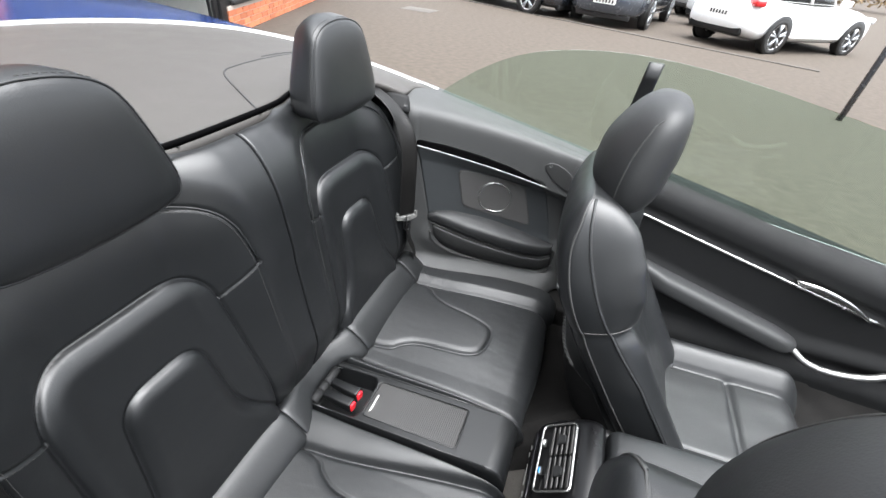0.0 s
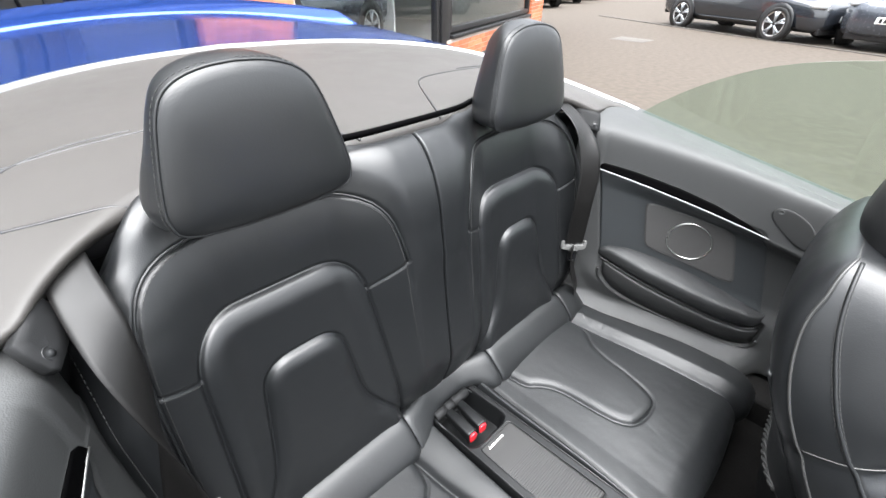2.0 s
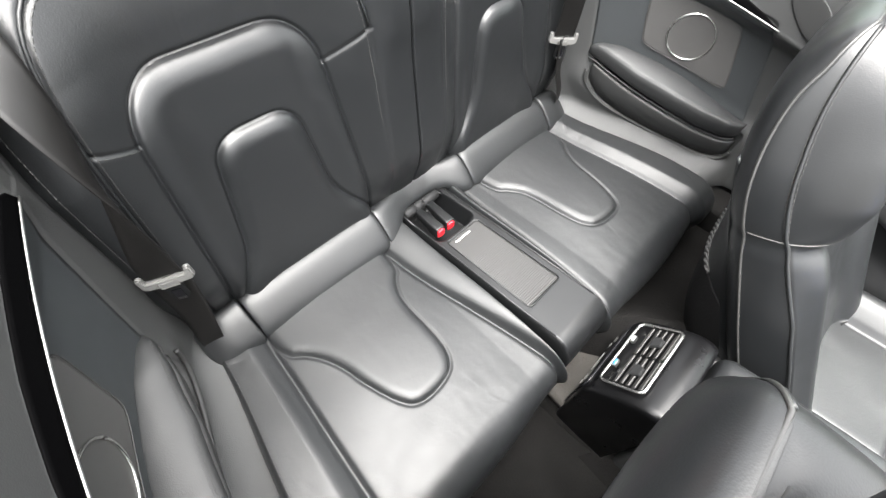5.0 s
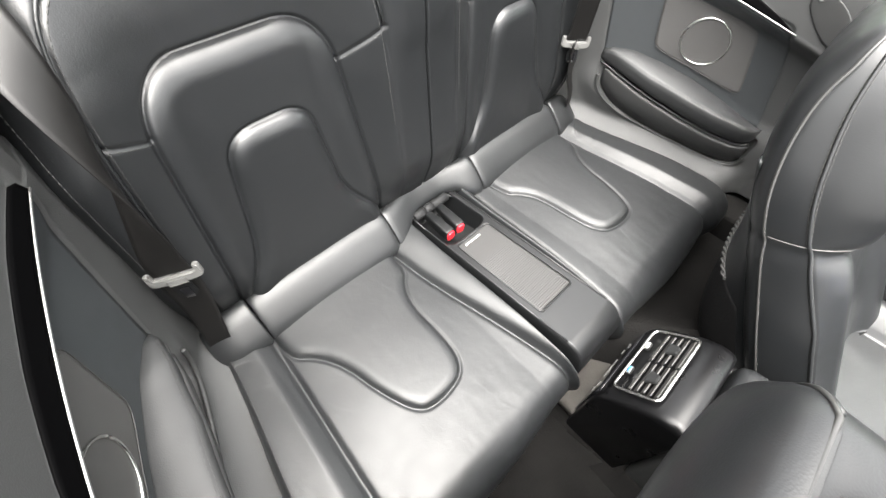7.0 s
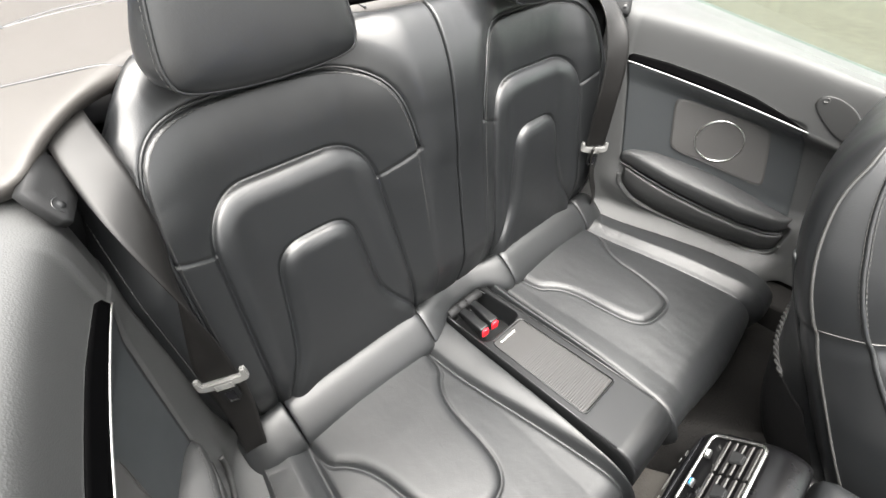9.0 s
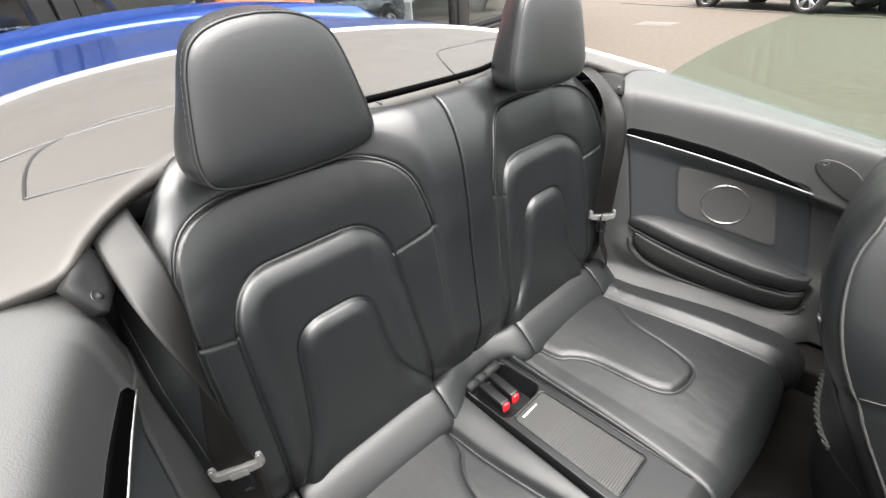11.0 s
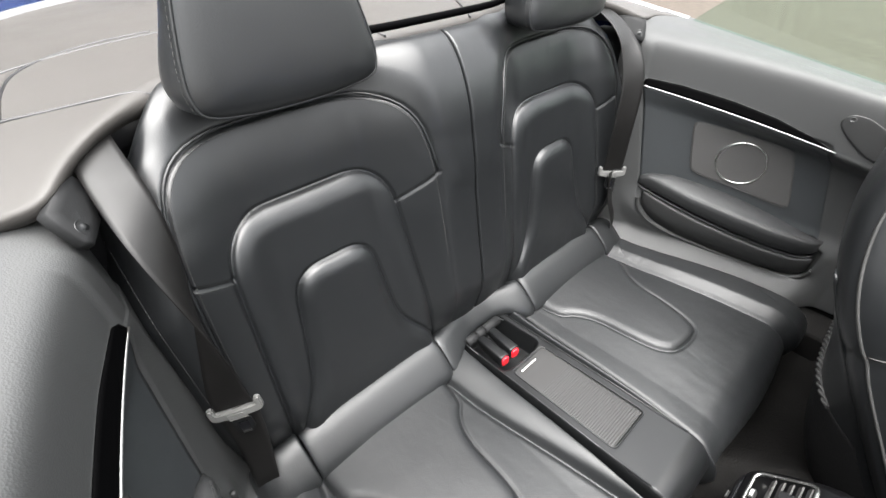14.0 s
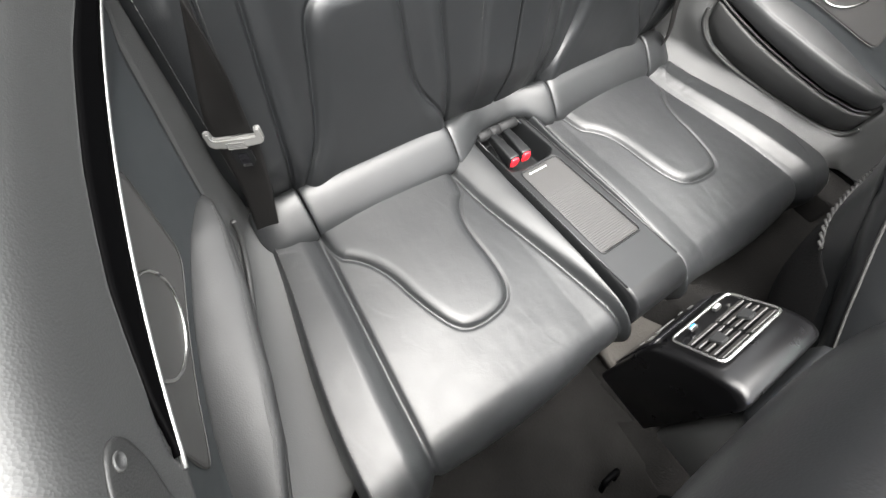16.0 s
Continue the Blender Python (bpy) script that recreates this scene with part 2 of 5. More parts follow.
def prism(name, outline, depth, mat, parent=None, label="", place=None, bevel=0.0):
    """A flat outline (in x, y) pushed up by depth along z, then put in place by a matrix."""
    bm = bmesh.new()
    f = bm.faces.new([bm.verts.new((x, y, 0)) for x, y in outline])
    top = bmesh.ops.extrude_face_region(bm, geom=[f])
    up = [v for v in top["geom"] if isinstance(v, bmesh.types.BMVert)]
    bmesh.ops.translate(bm, vec=(0, 0, depth), verts=up)
    if bevel:
        rim = [e for e in bm.edges if all(v in up for v in e.verts)]
        bmesh.ops.bevel(bm, geom=rim, offset=bevel, segments=3, affect="EDGES")
    if place is not None:
        bmesh.ops.transform(bm, matrix=place, verts=bm.verts)
    return part(name, bm, mat, parent, label, smooth=False)


def smooth01(a, b, x):
    t = np.clip((x - a) / (b - a), 0, 1)
    return t * t * (3 - 2 * t)


def rounded(poly, times=3):
    """A closed outline with its corners cut round."""
    P = np.asarray(poly, float)
    for _ in range(times):
        Q = np.roll(P, -1, 0)
        P = np.stack([0.75 * P + 0.25 * Q, 0.25 * P + 0.75 * Q], 1).reshape(-1, 2)
    return P


def corners(poly, r, n=6):
    """A closed outline with its corners rounded by about r."""
    P = np.asarray(poly, float)
    out = []
    for a, b, c in zip(np.roll(P, 1, 0), P, np.roll(P, -1, 0)):
        u, v = a - b, c - b
        p = b + u * min(r / np.linalg.norm(u), 0.45)
        q = b + v * min(r / np.linalg.norm(v), 0.45)
        for t in np.linspace(0, 1, n):
            out.append((1 - t) ** 2 * p + 2 * t * (1 - t) * b + t * t * q)
    return np.array(out)


def softened(line, times=3):
    """An open line with its corners cut round."""
    P = np.asarray(line, float)
    for _ in range(times):
        Q = np.stack([0.75 * P[:-1] + 0.25 * P[1:], 0.25 * P[:-1] + 0.75 * P[1:]], 1).reshape(-1, P.shape[1])
        P = np.concatenate([P[:1], Q, P[-1:]])
    return P


def line_distance(U, V, line, closed=False):
    P = np.asarray(line, float)
    Q = np.roll(P, -1, 0) if closed else P[1:]
    P = P if closed else P[:-1]
    best = np.full(U.shape, 9.0)
    for a, b in zip(P, Q):
        d = b - a
        t = np.clip(((U - a[0]) * d[0] + (V - a[1]) * d[1]) / max(d @ d, 1e-12), 0, 1)
        best = np.minimum(best, np.hypot(U - a[0] - t * d[0], V - a[1] - t * d[1]))
    return best


def signed(U, V, poly):
    """Distance to a closed outline, negative inside."""
    P = np.asarray(poly, float)
    inside = np.zeros(U.shape, bool)
    for a, b in zip(P, np.roll(P, -1, 0)):
        cross = ((a[1] > V) != (b[1] > V)) & (U < (b[0] - a[0]) * (V - a[1]) / (b[1] - a[1] + 1e-12) + a[0])
        inside ^= cross
    return np.where(inside, -1, 1) * line_distance(U, V, P, True)


def pillow(sd, height, width):
    """A padded step: nothing outside the outline, rising roundly to height inside it."""
    t = np.clip(-sd / width, 0, 1)
    return height * (1 - (1 - t) ** 2.3)


def groove(d, depth, width):
    return -depth * np.exp(-((d / width) ** 2))


def curve(x, xs, ys):
    """A soft curve through a few values."""
    P = softened(np.stack([np.asarray(xs, float), np.asarray(ys, float)], -1), 4)
    return np.interp(x, P[:, 0], P[:, 1])


def wrinkles(U, V, scale, seed=0):
    """Soft uneven folds: smooth random values on a lattice."""
    table = np.random.RandomState(int(seed * 10) + 50).rand(64, 64) * 2 - 1
    out = 0.0
    for octave, size in ((1.0, scale / 6.3), (0.5, scale / 2.9)):
        a, b = (0.80 * U + 0.60 * V) * size + 17.3, (0.64 * V - 0.77 * U) * size + 9.1
        a, b = a + 0.45 * np.sin(1.7 * b + seed), b + 0.45 * np.sin(1.3 * a + 2.0)
        i, j = np.floor(a).astype(int), np.floor(b).astype(int)
        f, g = a - i, b - j
        f, g = f * f * (3 - 2 * f), g * g * (3 - 2 * g)
        i, j = i % 63, j % 63
        out = out + octave * ((table[i, j] * (1 - f) + table[i + 1, j] * f) * (1 - g) + (table[i, j + 1] * (1 - f) + table[i + 1, j + 1] * f) * g)
    return out


# ---- rear seats ----
OUTER_U = corners([(0.112, 0.40), (0.124, 0.60), (0.148, 0.877), (0.403, 0.877), (0.424, 0.62), (0.440, 0.40)], 0.075, 18)
INNER_U = corners([(0.10, 0.38), (0.120, 0.50), (0.186, 0.585), (0.208, 0.769), (0.335, 0.769), (0.352, 0.670), (0.370, 0.575), (0.409, 0.510), (0.445, 0.38)], 0.045, 14)
CONTOUR = rounded([(0.070, 0.30), (0.070, 0.60), (0.072, 0.86), (0.095, 0.946), (0.175, 0.968), (0.27, 0.970), (0.37, 0.968), (0.43, 0.946), (0.452, 0.88), (0.470, 0.70), (0.475, 0.30)], 2)


def back_profile(v):
    """The seat back seen from the side: y, z and the way out, for a height v along it."""
    a = np.clip((v - 0.90) / 0.155, 0, 1) * np.pi / 2
    y = np.where(v < 0.90, 0.13 * (v - 0.45), 0.0585 + 0.0135 * np.sin(a) + 0.054 * (1 - np.cos(a)))
    z = np.where(v < 0.90, v, 0.90 + 0.125 * np.sin(a))
    return y, z, -np.cos(a) * 0.99, np.sin(a) * 0.99 + 0.12 * np.cos(a)


def back_relief(U, V):
    """How far the padding of a seat back stands out."""
    c = signed(U, V, CONTOUR)
    low = 1 - 0.75 * smooth01(0.84, 0.78, V) * smooth01(0.20, 0.12, U)
    h = groove(c, 0.0030, 0.0032) * low
    h += 0.006 * smooth01(0.0, 0.040, c) * low
    h -= 0.6 * np.clip(c, 0, 0.05) * smooth01(0.80, 0.90, V) * smooth01(0.39, 0.45, U) * (1 - smooth01(0.97, 1.03, V))
    so, si = signed(U, V, OUTER_U), signed(U, V, INNER_U)
    h += pillow(so, 0.017, 0.036) + groove(so, 0.0046, 0.0028)
    h += pillow(si, 0.013, 0.028) + groove(si, 0.0040, 0.0030)
    for seam in (((0.409, 0.812), (0.455, 0.838)), ((0.143, 0.806), (0.072, 0.845))):
        h += groove(line_distance(U, V, seam), 0.003, 0.003)
    h += 0.0008 * wrinkles(U, V, 50, 1.0) + 0.0002 * wrinkles(U, V, 170, 4.0)
    most = np.interp(V, [0.80, 0.95, 1.055], [0.55, 0.520, 0.45])
    h -= 0.09 * np.clip((U - most + 0.075) / 0.075, 0, 1) ** 2
    h -= 0.006 * np.clip((0.005 - U) / 0.005, 0, 1) ** 2
    return h


def back_forward(U, V):
    """How far the sides of a seat back stand forward of its middle."""
    side = 0.052 * smooth01(0.075, 0.205, np.abs(U - 0.262)) * smooth01(0.42, 0.60, V)
    return side * np.where(U < 0.262, 1.0, 1 - 0.6 * smooth01(0.86, 1.0, V))


def back_point(s, u, v, lift=0.0):
    U, V = np.asarray(u, float), np.asarray(v, float)
    y, z, ny, nz = back_profile(V)
    h = back_relief(U, V) + lift
    z = z - 0.034 * smooth01(0.37, 0.46, U) * smooth01(0.955, 1.055, V)
    return np.stack([s * U, y - back_forward(U, V) + ny * h, z + nz * h], -1)


def stitches(name, points, mat, parent, length=0.0045, gap=0.003, r=0.0007, lift=(0, 0, 0)):
    """A row of short threads along a line, as one part."""
    P = [Vector(p) + Vector(lift) for p in points]
    bm = bmesh.new()
    left = 0.0
    for a, b in zip(P, P[1:]):
        d = b - a
        size = d.length
        if size < 1e-6:
            continue
        d.normalize()
        q = d.to_track_quat("Z", "Y")
        t = left
        while t < size:
            c = a + d * t
            ends = []
            for o in (-length / 2, length / 2):
                ends.append([bm.verts.new(c + d * o + q @ Vector((r * math.cos(k), r * math.sin(k), 0))) for k in (0.4, 1.97, 3.54, 5.11)])
            for k in range(4):
                bm.faces.new((ends[0][k], ends[0][(k + 1) % 4], ends[1][(k + 1) % 4], ends[1][k]))
            t += length + gap
        left = t - size
    return part(name, bm, mat, parent)


CUSHION_U = rounded([(0.43, -0.02), (0.433, -0.134), (0.395, -0.166), (0.369, -0.217), (0.356, -0.285), (0.333, -0.352), (0.305, -0.372), (0.24, -0.368), (0.214, -0.340), (0.206, -0.29), (0.204, -0.2), (0.183, -0.155), (0.156, -0.132), (0.150, -0.02)], 2)


def cushion_profile(w):
    """The cushion seen from the side: y, z and the way up, for a length w from its rear edge."""
    flat = 0.40
    y0 = -0.055 - np.clip(w, 0, flat)
    z0 = 0.426 + 0.020 * smooth01(-0.08, -0.40, y0) - 0.0
    a = np.clip((w - flat) / 0.10, 0, 1) * np.pi / 2
    down = np.clip(w - flat - 0.10, 0, None)
    y = np.where(w < flat, y0, -0.455 - 0.058 * np.sin(a)) + 0.25 * down
    z = np.where(w < flat, z0, z0 - 0.060 * (1 - np.cos(a))) - down
    return y, z, -np.sin(a), np.cos(a)


def cushion_point(s, a, w, lift=0.0):
    A, W = np.asarray(a, float), np.asarray(w, float)
    y, z, ny, nz = cushion_profile(W)
    V = -0.055 - W
    X = 0.069 + A * (0.452 + 0.045 * smooth01(-0.03, -0.45, V))
    h = 0.010 * np.sin(np.clip((X - 0.14) / 0.32, 0, 1) * np.pi)
    u = signed(X, V, CUSHION_U)
    h += pillow(u, 0.008, 0.022) + groove(u, 0.0032, 0.0035)
    edge = curve(V, [-0.70, -0.5, -0.1, 0], [0.470, 0.466, 0.436, 0.434])
    h += groove(X - edge, 0.006, 0.006) + 0.016 * smooth01(0.0, 0.035, X - edge)
    inner = curve(V, [-0.70, -0.55, -0.464, -0.37, -0.187, -0.083, 0], [0.080, 0.082, 0.088, 0.106, 0.140, 0.150, 0.152] if s < 0 else [0.080, 0.082, 0.086, 0.092, 0.098, 0.100, 0.100])
    h += groove(X - inner, 0.006, 0.006) + 0.021 * np.sin(np.clip((inner - X) / np.maximum(inner - 0.062, 0.02), 0, 1) * np.pi * 0.75) ** 0.7
    h -= 0.045 * np.clip((0.079 - X) / 0.010, 0, 1) ** 2
    h -= 0.03 * np.clip((A - 0.965) / 0.035, 0, 1) ** 2
    front = smooth01(-0.30, -0.48, V) * (1 - smooth01(-0.50, -0.58, V))
    h += 0.0003 * wrinkles(X * 1.6, V * 0.7, 130, 2.0 + s) * front + 0.0011 * wrinkles(X, V, 40, 2 + 0.5 * s) + 0.00045 * wrinkles(X, V * 1.3, 110, 7 + s) * (0.4 + 0.6 * front) + 0.00018 * wrinkles(X, V, 220, 5 + s)
    side = smooth01(0.0, 0.02, X - edge) * smooth01(-0.24, -0.06, V)
    h += (0.0020 if s > 0 else 0.0005) * wrinkles(X * 0.4, V, 260, 2.3 + s) * side
    h += lift
    return np.stack([s * X, y + ny * h, z + nz * h], -1)


def headrest_rings(cx, y0, z0, half, height, depth, lean, power=3.0):
    rows = []
    for k, t in enumerate(np.linspace(0, 1, 26)):
        # fuller in the middle, drawn in at the foot and rounded at the top
        e = 2 * t - 1
        w = max(1 - abs(e) ** (6 if e < 0 else 4.5), 0) ** (0.28 if e < 0 else 0.36)
        wide = half * (0.93 + 0.07 * math.sin(min(t, 0.5) / 0.5 * math.pi / 2) - 0.17 * smooth01(0.20, 1.0, t))
        deep = depth * (0.62 + 0.38 * math.sin(min(t / 0.35, 1) * math.pi / 2)) * (1 - 0.30 * smooth01(0.5, 1, t))
        c = (cx, y0 + lean * height * t + 0.012 * math.sin(t * math.pi), z0 + height * t)
        ring = oval((0, 0, 0), (1, 0, 0), (0, 1, 0), max(wide * w, 0.004), max(deep * w, 0.004), power, 64)
        behind = ring[:, 1] > 0
        ring[behind, 0] *= 1 - 0.30 * (ring[behind, 1] / max(deep * w, 0.004)) ** 1.2
        rows.append(ring + np.array(c))
    return rows


REST = softened([(0.0, 1.1745), (0.034, 1.1725), (0.066, 1.162), (0.084, 1.143), (0.098, 1.098), (0.110, 1.048), (0.111, 1.028), (0.104, 1.010), (0.05, 1.003), (0.0, 1.002)], 2)
REST = np.concatenate([REST, (REST * [-1, 1])[::-1][1:-1]])


def rest_point(cx, k, kz, d, rise=0.0):
    """The outline of a headrest, scaled about its middle, at a depth behind its front seam."""
    c = 1.07
    z = c + (REST[:, 1] - c) * kz
    z = z + rise * smooth01(1.10, 1.17, REST[:, 1])
    y = 0.018 + 0.10 * (z - 0.99) + d
    k = k * (1 - 0.28 * smooth01(0.004, 0.07, d) * smooth01(1.04, 1.17, z)) + np.where(REST[:, 0] * cx > 0, 0.05, -0.07) * smooth01(0.003, 0.04, d)
    return np.stack([cx + REST[:, 0] * k, y, z], -1)


def rear_headrest(s, root):
    cx = 0.261 * s
    front = [(0.02, -0.0120), (0.2, -0.0119), (0.4, -0.0116), (0.6, -0.0108), (0.76, -0.0092), (0.88, -0.0065), (0.95, -0.0036), (0.985, -0.0004)]
    rows = [rest_point(cx, k, k, d) for k, d in front]
    for k, kz, d, rise in ((1.0, 1.0, 0.002, 0), (1.022, 1.0, 0.008, 0.002), (1.05, 1.0, 0.020, 0.005), (1.065, 0.995, 0.034, 0.007), (1.06, 0.98, 0.047, 0.006), (1.02, 0.95, 0.060, 0.002), (0.93, 0.90, 0.070, 0), (0.75, 0.75, 0.077, 0), (0.4, 0.4, 0.080, 0), (0.02, 0.02, 0.081, 0)):
        rows.append(rest_point(cx, k, kz, d, rise))
    rest = loft("headrest", rows, LEATHER, root)
    tube("piping", rest_point(cx, 1.003, 1.002, 0.0015), 0.0017, LEATHER_SMOOTH, rest, closed=True)
    seam = rest_point(cx, 1.028, 1.004, 0.0085, 0.002)
    n = len(REST)
    stitches("stitching", [tuple(p) for p in seam[int(n * 0.03):int(n * 0.40)]], THREAD, rest, r=0.0006)
    stitches("stitching", [tuple(p) for p in seam[int(n * 0.60):int(n * 0.97)]], THREAD, rest, r=0.0006)
    return rest


def rear_seat(s):
    where = (0.27 * s, -0.2, 0.28)
    root = thing("rear_car_seat", "black leather rear seat with stepped padded panels and stitched piping", "car seat", "rear seats", at=where)
    A, V = np.meshgrid(np.linspace(0, 1, 300), np.linspace(0.42, 1.055, 340))
    U = 0.002 + A * (np.interp(V, [0.80, 0.95, 1.055], [0.55, 0.520, 0.45]) - 0.002)
    back = from_grid("backrest", back_point(s, U, V), LEATHER, root, back=(0, 0.04, -0.05))
    c = softened([(0.071, 0.50), (0.071, 0.80), (0.077, 0.88), (0.096, 0.936), (0.138, 0.962), (0.20, 0.969), (0.27, 0.971), (0.36, 0.969), (0.41, 0.958), (0.440, 0.928), (0.452, 0.88), (0.462, 0.78), (0.470, 0.64), (0.473, 0.50)], 2)
    upper = c[(c[:, 0] > 0.2) | (c[:, 1] > 0.84)]
    tube("piping", back_point(s, upper[:, 0], upper[:, 1], 0.0022), 0.0019, LEATHER_SMOOTH, back)
    inner = np.stack([0.27 + (c[:, 0] - 0.27) * 0.965, c[:, 1] - 0.007 * smooth01(0.9, 0.97, c[:, 1])], -1)
    inner = inner[(inner[:, 0] > 0.2) | (inner[:, 1] > 0.68)]
    stitches("stitching", back_point(s, inner[:, 0], inner[:, 1], 0.0012), THREAD, back)
    for seam in (((0.409, 0.812), (0.455, 0.838)), ((0.143, 0.806), (0.072, 0.845))):
        p = softened(seam, 2)
        stitches("seam_stitching", back_point(s, p[:, 0], p[:, 1] - 0.004, 0.0010), THREAD, back, r=0.0005)
    p = np.stack([np.full(40, 0.505), np.linspace(0.50, 0.93, 40)], -1)
    stitches("side_stitching", back_point(s, p[:, 0], p[:, 1], 0.0012), THREAD, back)
    A, W = np.meshgrid(np.linspace(0, 1, 260), np.linspace(0, 0.68, 330))
    seat = from_grid("seat_cushion", cushion_point(s, A, W), LEATHER_SMOOTH, root, back=(0, 0.03, -0.10))
    w = np.linspace(0.02, 0.47, 60)
    stitches("edge_stitching", cushion_point(s, np.full(60, 0.965), w, 0.001), THREAD, seat)
    # the roll at the foot of the backrest
    for x0, x1 in ((0.1305, 0.4295), (0.4325, 0.523)):
        rows = []
        for t in 0.5 - 0.5 * np.cos(np.linspace(0, np.pi, 34)):
            k = 1 - 0.13 * abs(2 * t - 1) ** 30
            x = x0 + (x1 - x0) * t
            drop = 0.03 * np.clip((x - 0.47) / 0.06, 0, 1) ** 2
            rows.append(oval((s * x, -0.043 + 0.02 * drop, 0.450 - drop), (0, 0.74, 0.67), (0, -0.67, 0.74), 0.050 * k, 0.026 * k, 3.0, 40))
        loft("bolster_roll", rows, LEATHER_SMOOTH, root)
    rest = rear_headrest(s, root)
    return root, back, rest


for side in (-1, 1):
    rear_seat(side)

# middle roll behind the tray belongs to the tray
tray = thing("centre_tray", "black centre tray with ribbed roller lid and two belt buckles", "storage tray", at=(0, -0.3, 0.40))
rows = []
for t in -np.cos(np.linspace(0, np.pi, 34)):
    k = 1 - 0.06 * abs(t) ** 40
    m = 1 - smooth01(0.45, 0.85, abs(t))
    rows.append(oval((0.1275 * t, -0.012 + 0.009 * m - 0.031 * smooth01(0.15, 1.0, abs(t)), 0.447 + 0.008 * m - 0.003 * (1 - smooth01(0.15, 1.0, abs(t)))), (0, 0.74, 0.67), (0, -0.67, 0.74), (0.049 - 0.012 * m - 0.003 * (1 - smooth01(0.45, 1.0, abs(t)))) * k, 0.025 * k, 3.0, 40))
loft("bolster_roll", rows, LEATHER_SMOOTH, tray)


def tray_z(y):
    return 0.438 + (-y - 0.05) * 0.105


def tray_body():
    """The tray's shell: a rounded top with a bay for the buckles, rolled down at its front."""
    ys = np.concatenate([np.linspace(-0.018, -0.46, 150), -0.46 - 0.045 * np.sin(np.linspace(0.05, 1, 24) * np.pi / 2)])
    zs = tray_z(np.maximum(ys, -0.46)) - np.concatenate([np.zeros(150), 0.055 * (1 - np.cos(np.linspace(0.05, 1, 24) * np.pi / 2))])
    ys, zs = np.concatenate([ys, [-0.503, -0.50]]), np.concatenate([zs, [zs[-1] - 0.05, zs[-1] - 0.14]])
    a = np.linspace(-1, 1, 120)
    Y, Aa = np.meshgrid(ys, a, indexing="ij")
    Z = np.repeat(zs[:, None], len(a), 1)
    X = 0.067 * Aa
    bay = signed(X, Y, corners([(-0.058, -0.033), (0.050, -0.033), (0.053, -0.150), (0.036, -0.160), (-0.040, -0.160), (-0.060, -0.150)], 0.010))
    Z = Z - 0.055 * smooth01(0.002, -0.006, bay)
    lid = signed(X, Y, corners([(-0.047, -0.168), (0.047, -0.168), (0.049, -0.388), (-0.049, -0.388)], 0.010))
    Z = Z - 0.004 * smooth01(0.001, -0.002, lid)
    rim = signed(X, Y, corners([(-0.063, -0.025), (0.063, -0.025), (0.062, -0.5), (-0.062, -0.5)], 0.014))
    Z = Z - 0.0025 * smooth01(-0.001, 0.001, rim)
    Z = Z - 0.03 * np.clip((np.abs(Aa) - 0.955) / 0.045, 0, 1) ** 2
    return np.stack([X, Y, Z], -1)


shell = from_grid("tray_shell", tray_body(), SATIN, tray, back=(0, 0.01, -0.08))
yy, xx = np.meshgrid(np.linspace(-0.1705, -0.3855, 330), np.linspace(-0.0468, 0.0468, 30), indexing="ij")
rib = 0.0004 * np.sin((yy + 0.17) * 2 * np.pi / 0.0044) * smooth01(-0.225, -0.245, yy)
lid = from_grid("roller_lid", np.stack([xx, yy, tray_z(yy) - 0.0015 + rib], -1), LID, tray, back=(0, 0, -0.002), label="ribbed grey roller lid")
outline = corners([(-0.0475, -0.168), (0.0475, -0.168), (0.0495, -0.3885), (-0.0495, -0.3885)], 0.012)
tube("lid_frame", [(x, y, tray_z(y) + 0.0002) for x, y in outline], 0.0014, SATIN, tray, closed=True)
box("lid_grip", (0.044, 0.005, 0.003), (-0.012, -0.180, tray_z(-0.18) + 0.001), CHROME, lid, bevel=0.001)
outline = corners([(-0.062, -0.47), (-0.063, -0.30), (-0.063, -0.027), (0.063, -0.027), (0.063, -0.30), (0.062, -0.47)], 0.014)
far = [p for p in outline if p[1] > -0.46]
start = max(range(len(far)), key=lambda k: -far[k][1] - (far[k][0] > 0))
far = far[start:] + far[:start]
tube("trim_edge", [(x, y, tray_z(y) + 0.0005) for x, y in far], 0.0018, SATIN, tray)
for x0, x1 in ((-0.061, -0.031), (-0.030, -0.008), (-0.007, 0.038)):
    rows = [oval((x, -0.0485, 0.4415), (0, 1, 0), (0, 0, 1), r, r, 2, 24) for x, r in ((x0, 0.0090), (x0 + 0.0008, 0.0108), (x1 - 0.0008, 0.0108), (x1, 0.0090))]
    loft("hinge_barrel", rows, BRACKET, tray, label="dark grey hinge barrel")
tube("bay_rim", [(-0.064, -0.090, tray_z(-0.09) + 0.001), (-0.0645, -0.055, tray_z(-0.055) + 0.003), (-0.063, -0.036, 0.4405), (-0.052, -0.0335, 0.4425), (0.030, -0.0335, 0.4425), (0.041, -0.036, 0.4405), (0.046, -0.060, tray_z(-0.06) + 0.002)], 0.0016, SATIN, tray, "satin rim round the buckle bay")
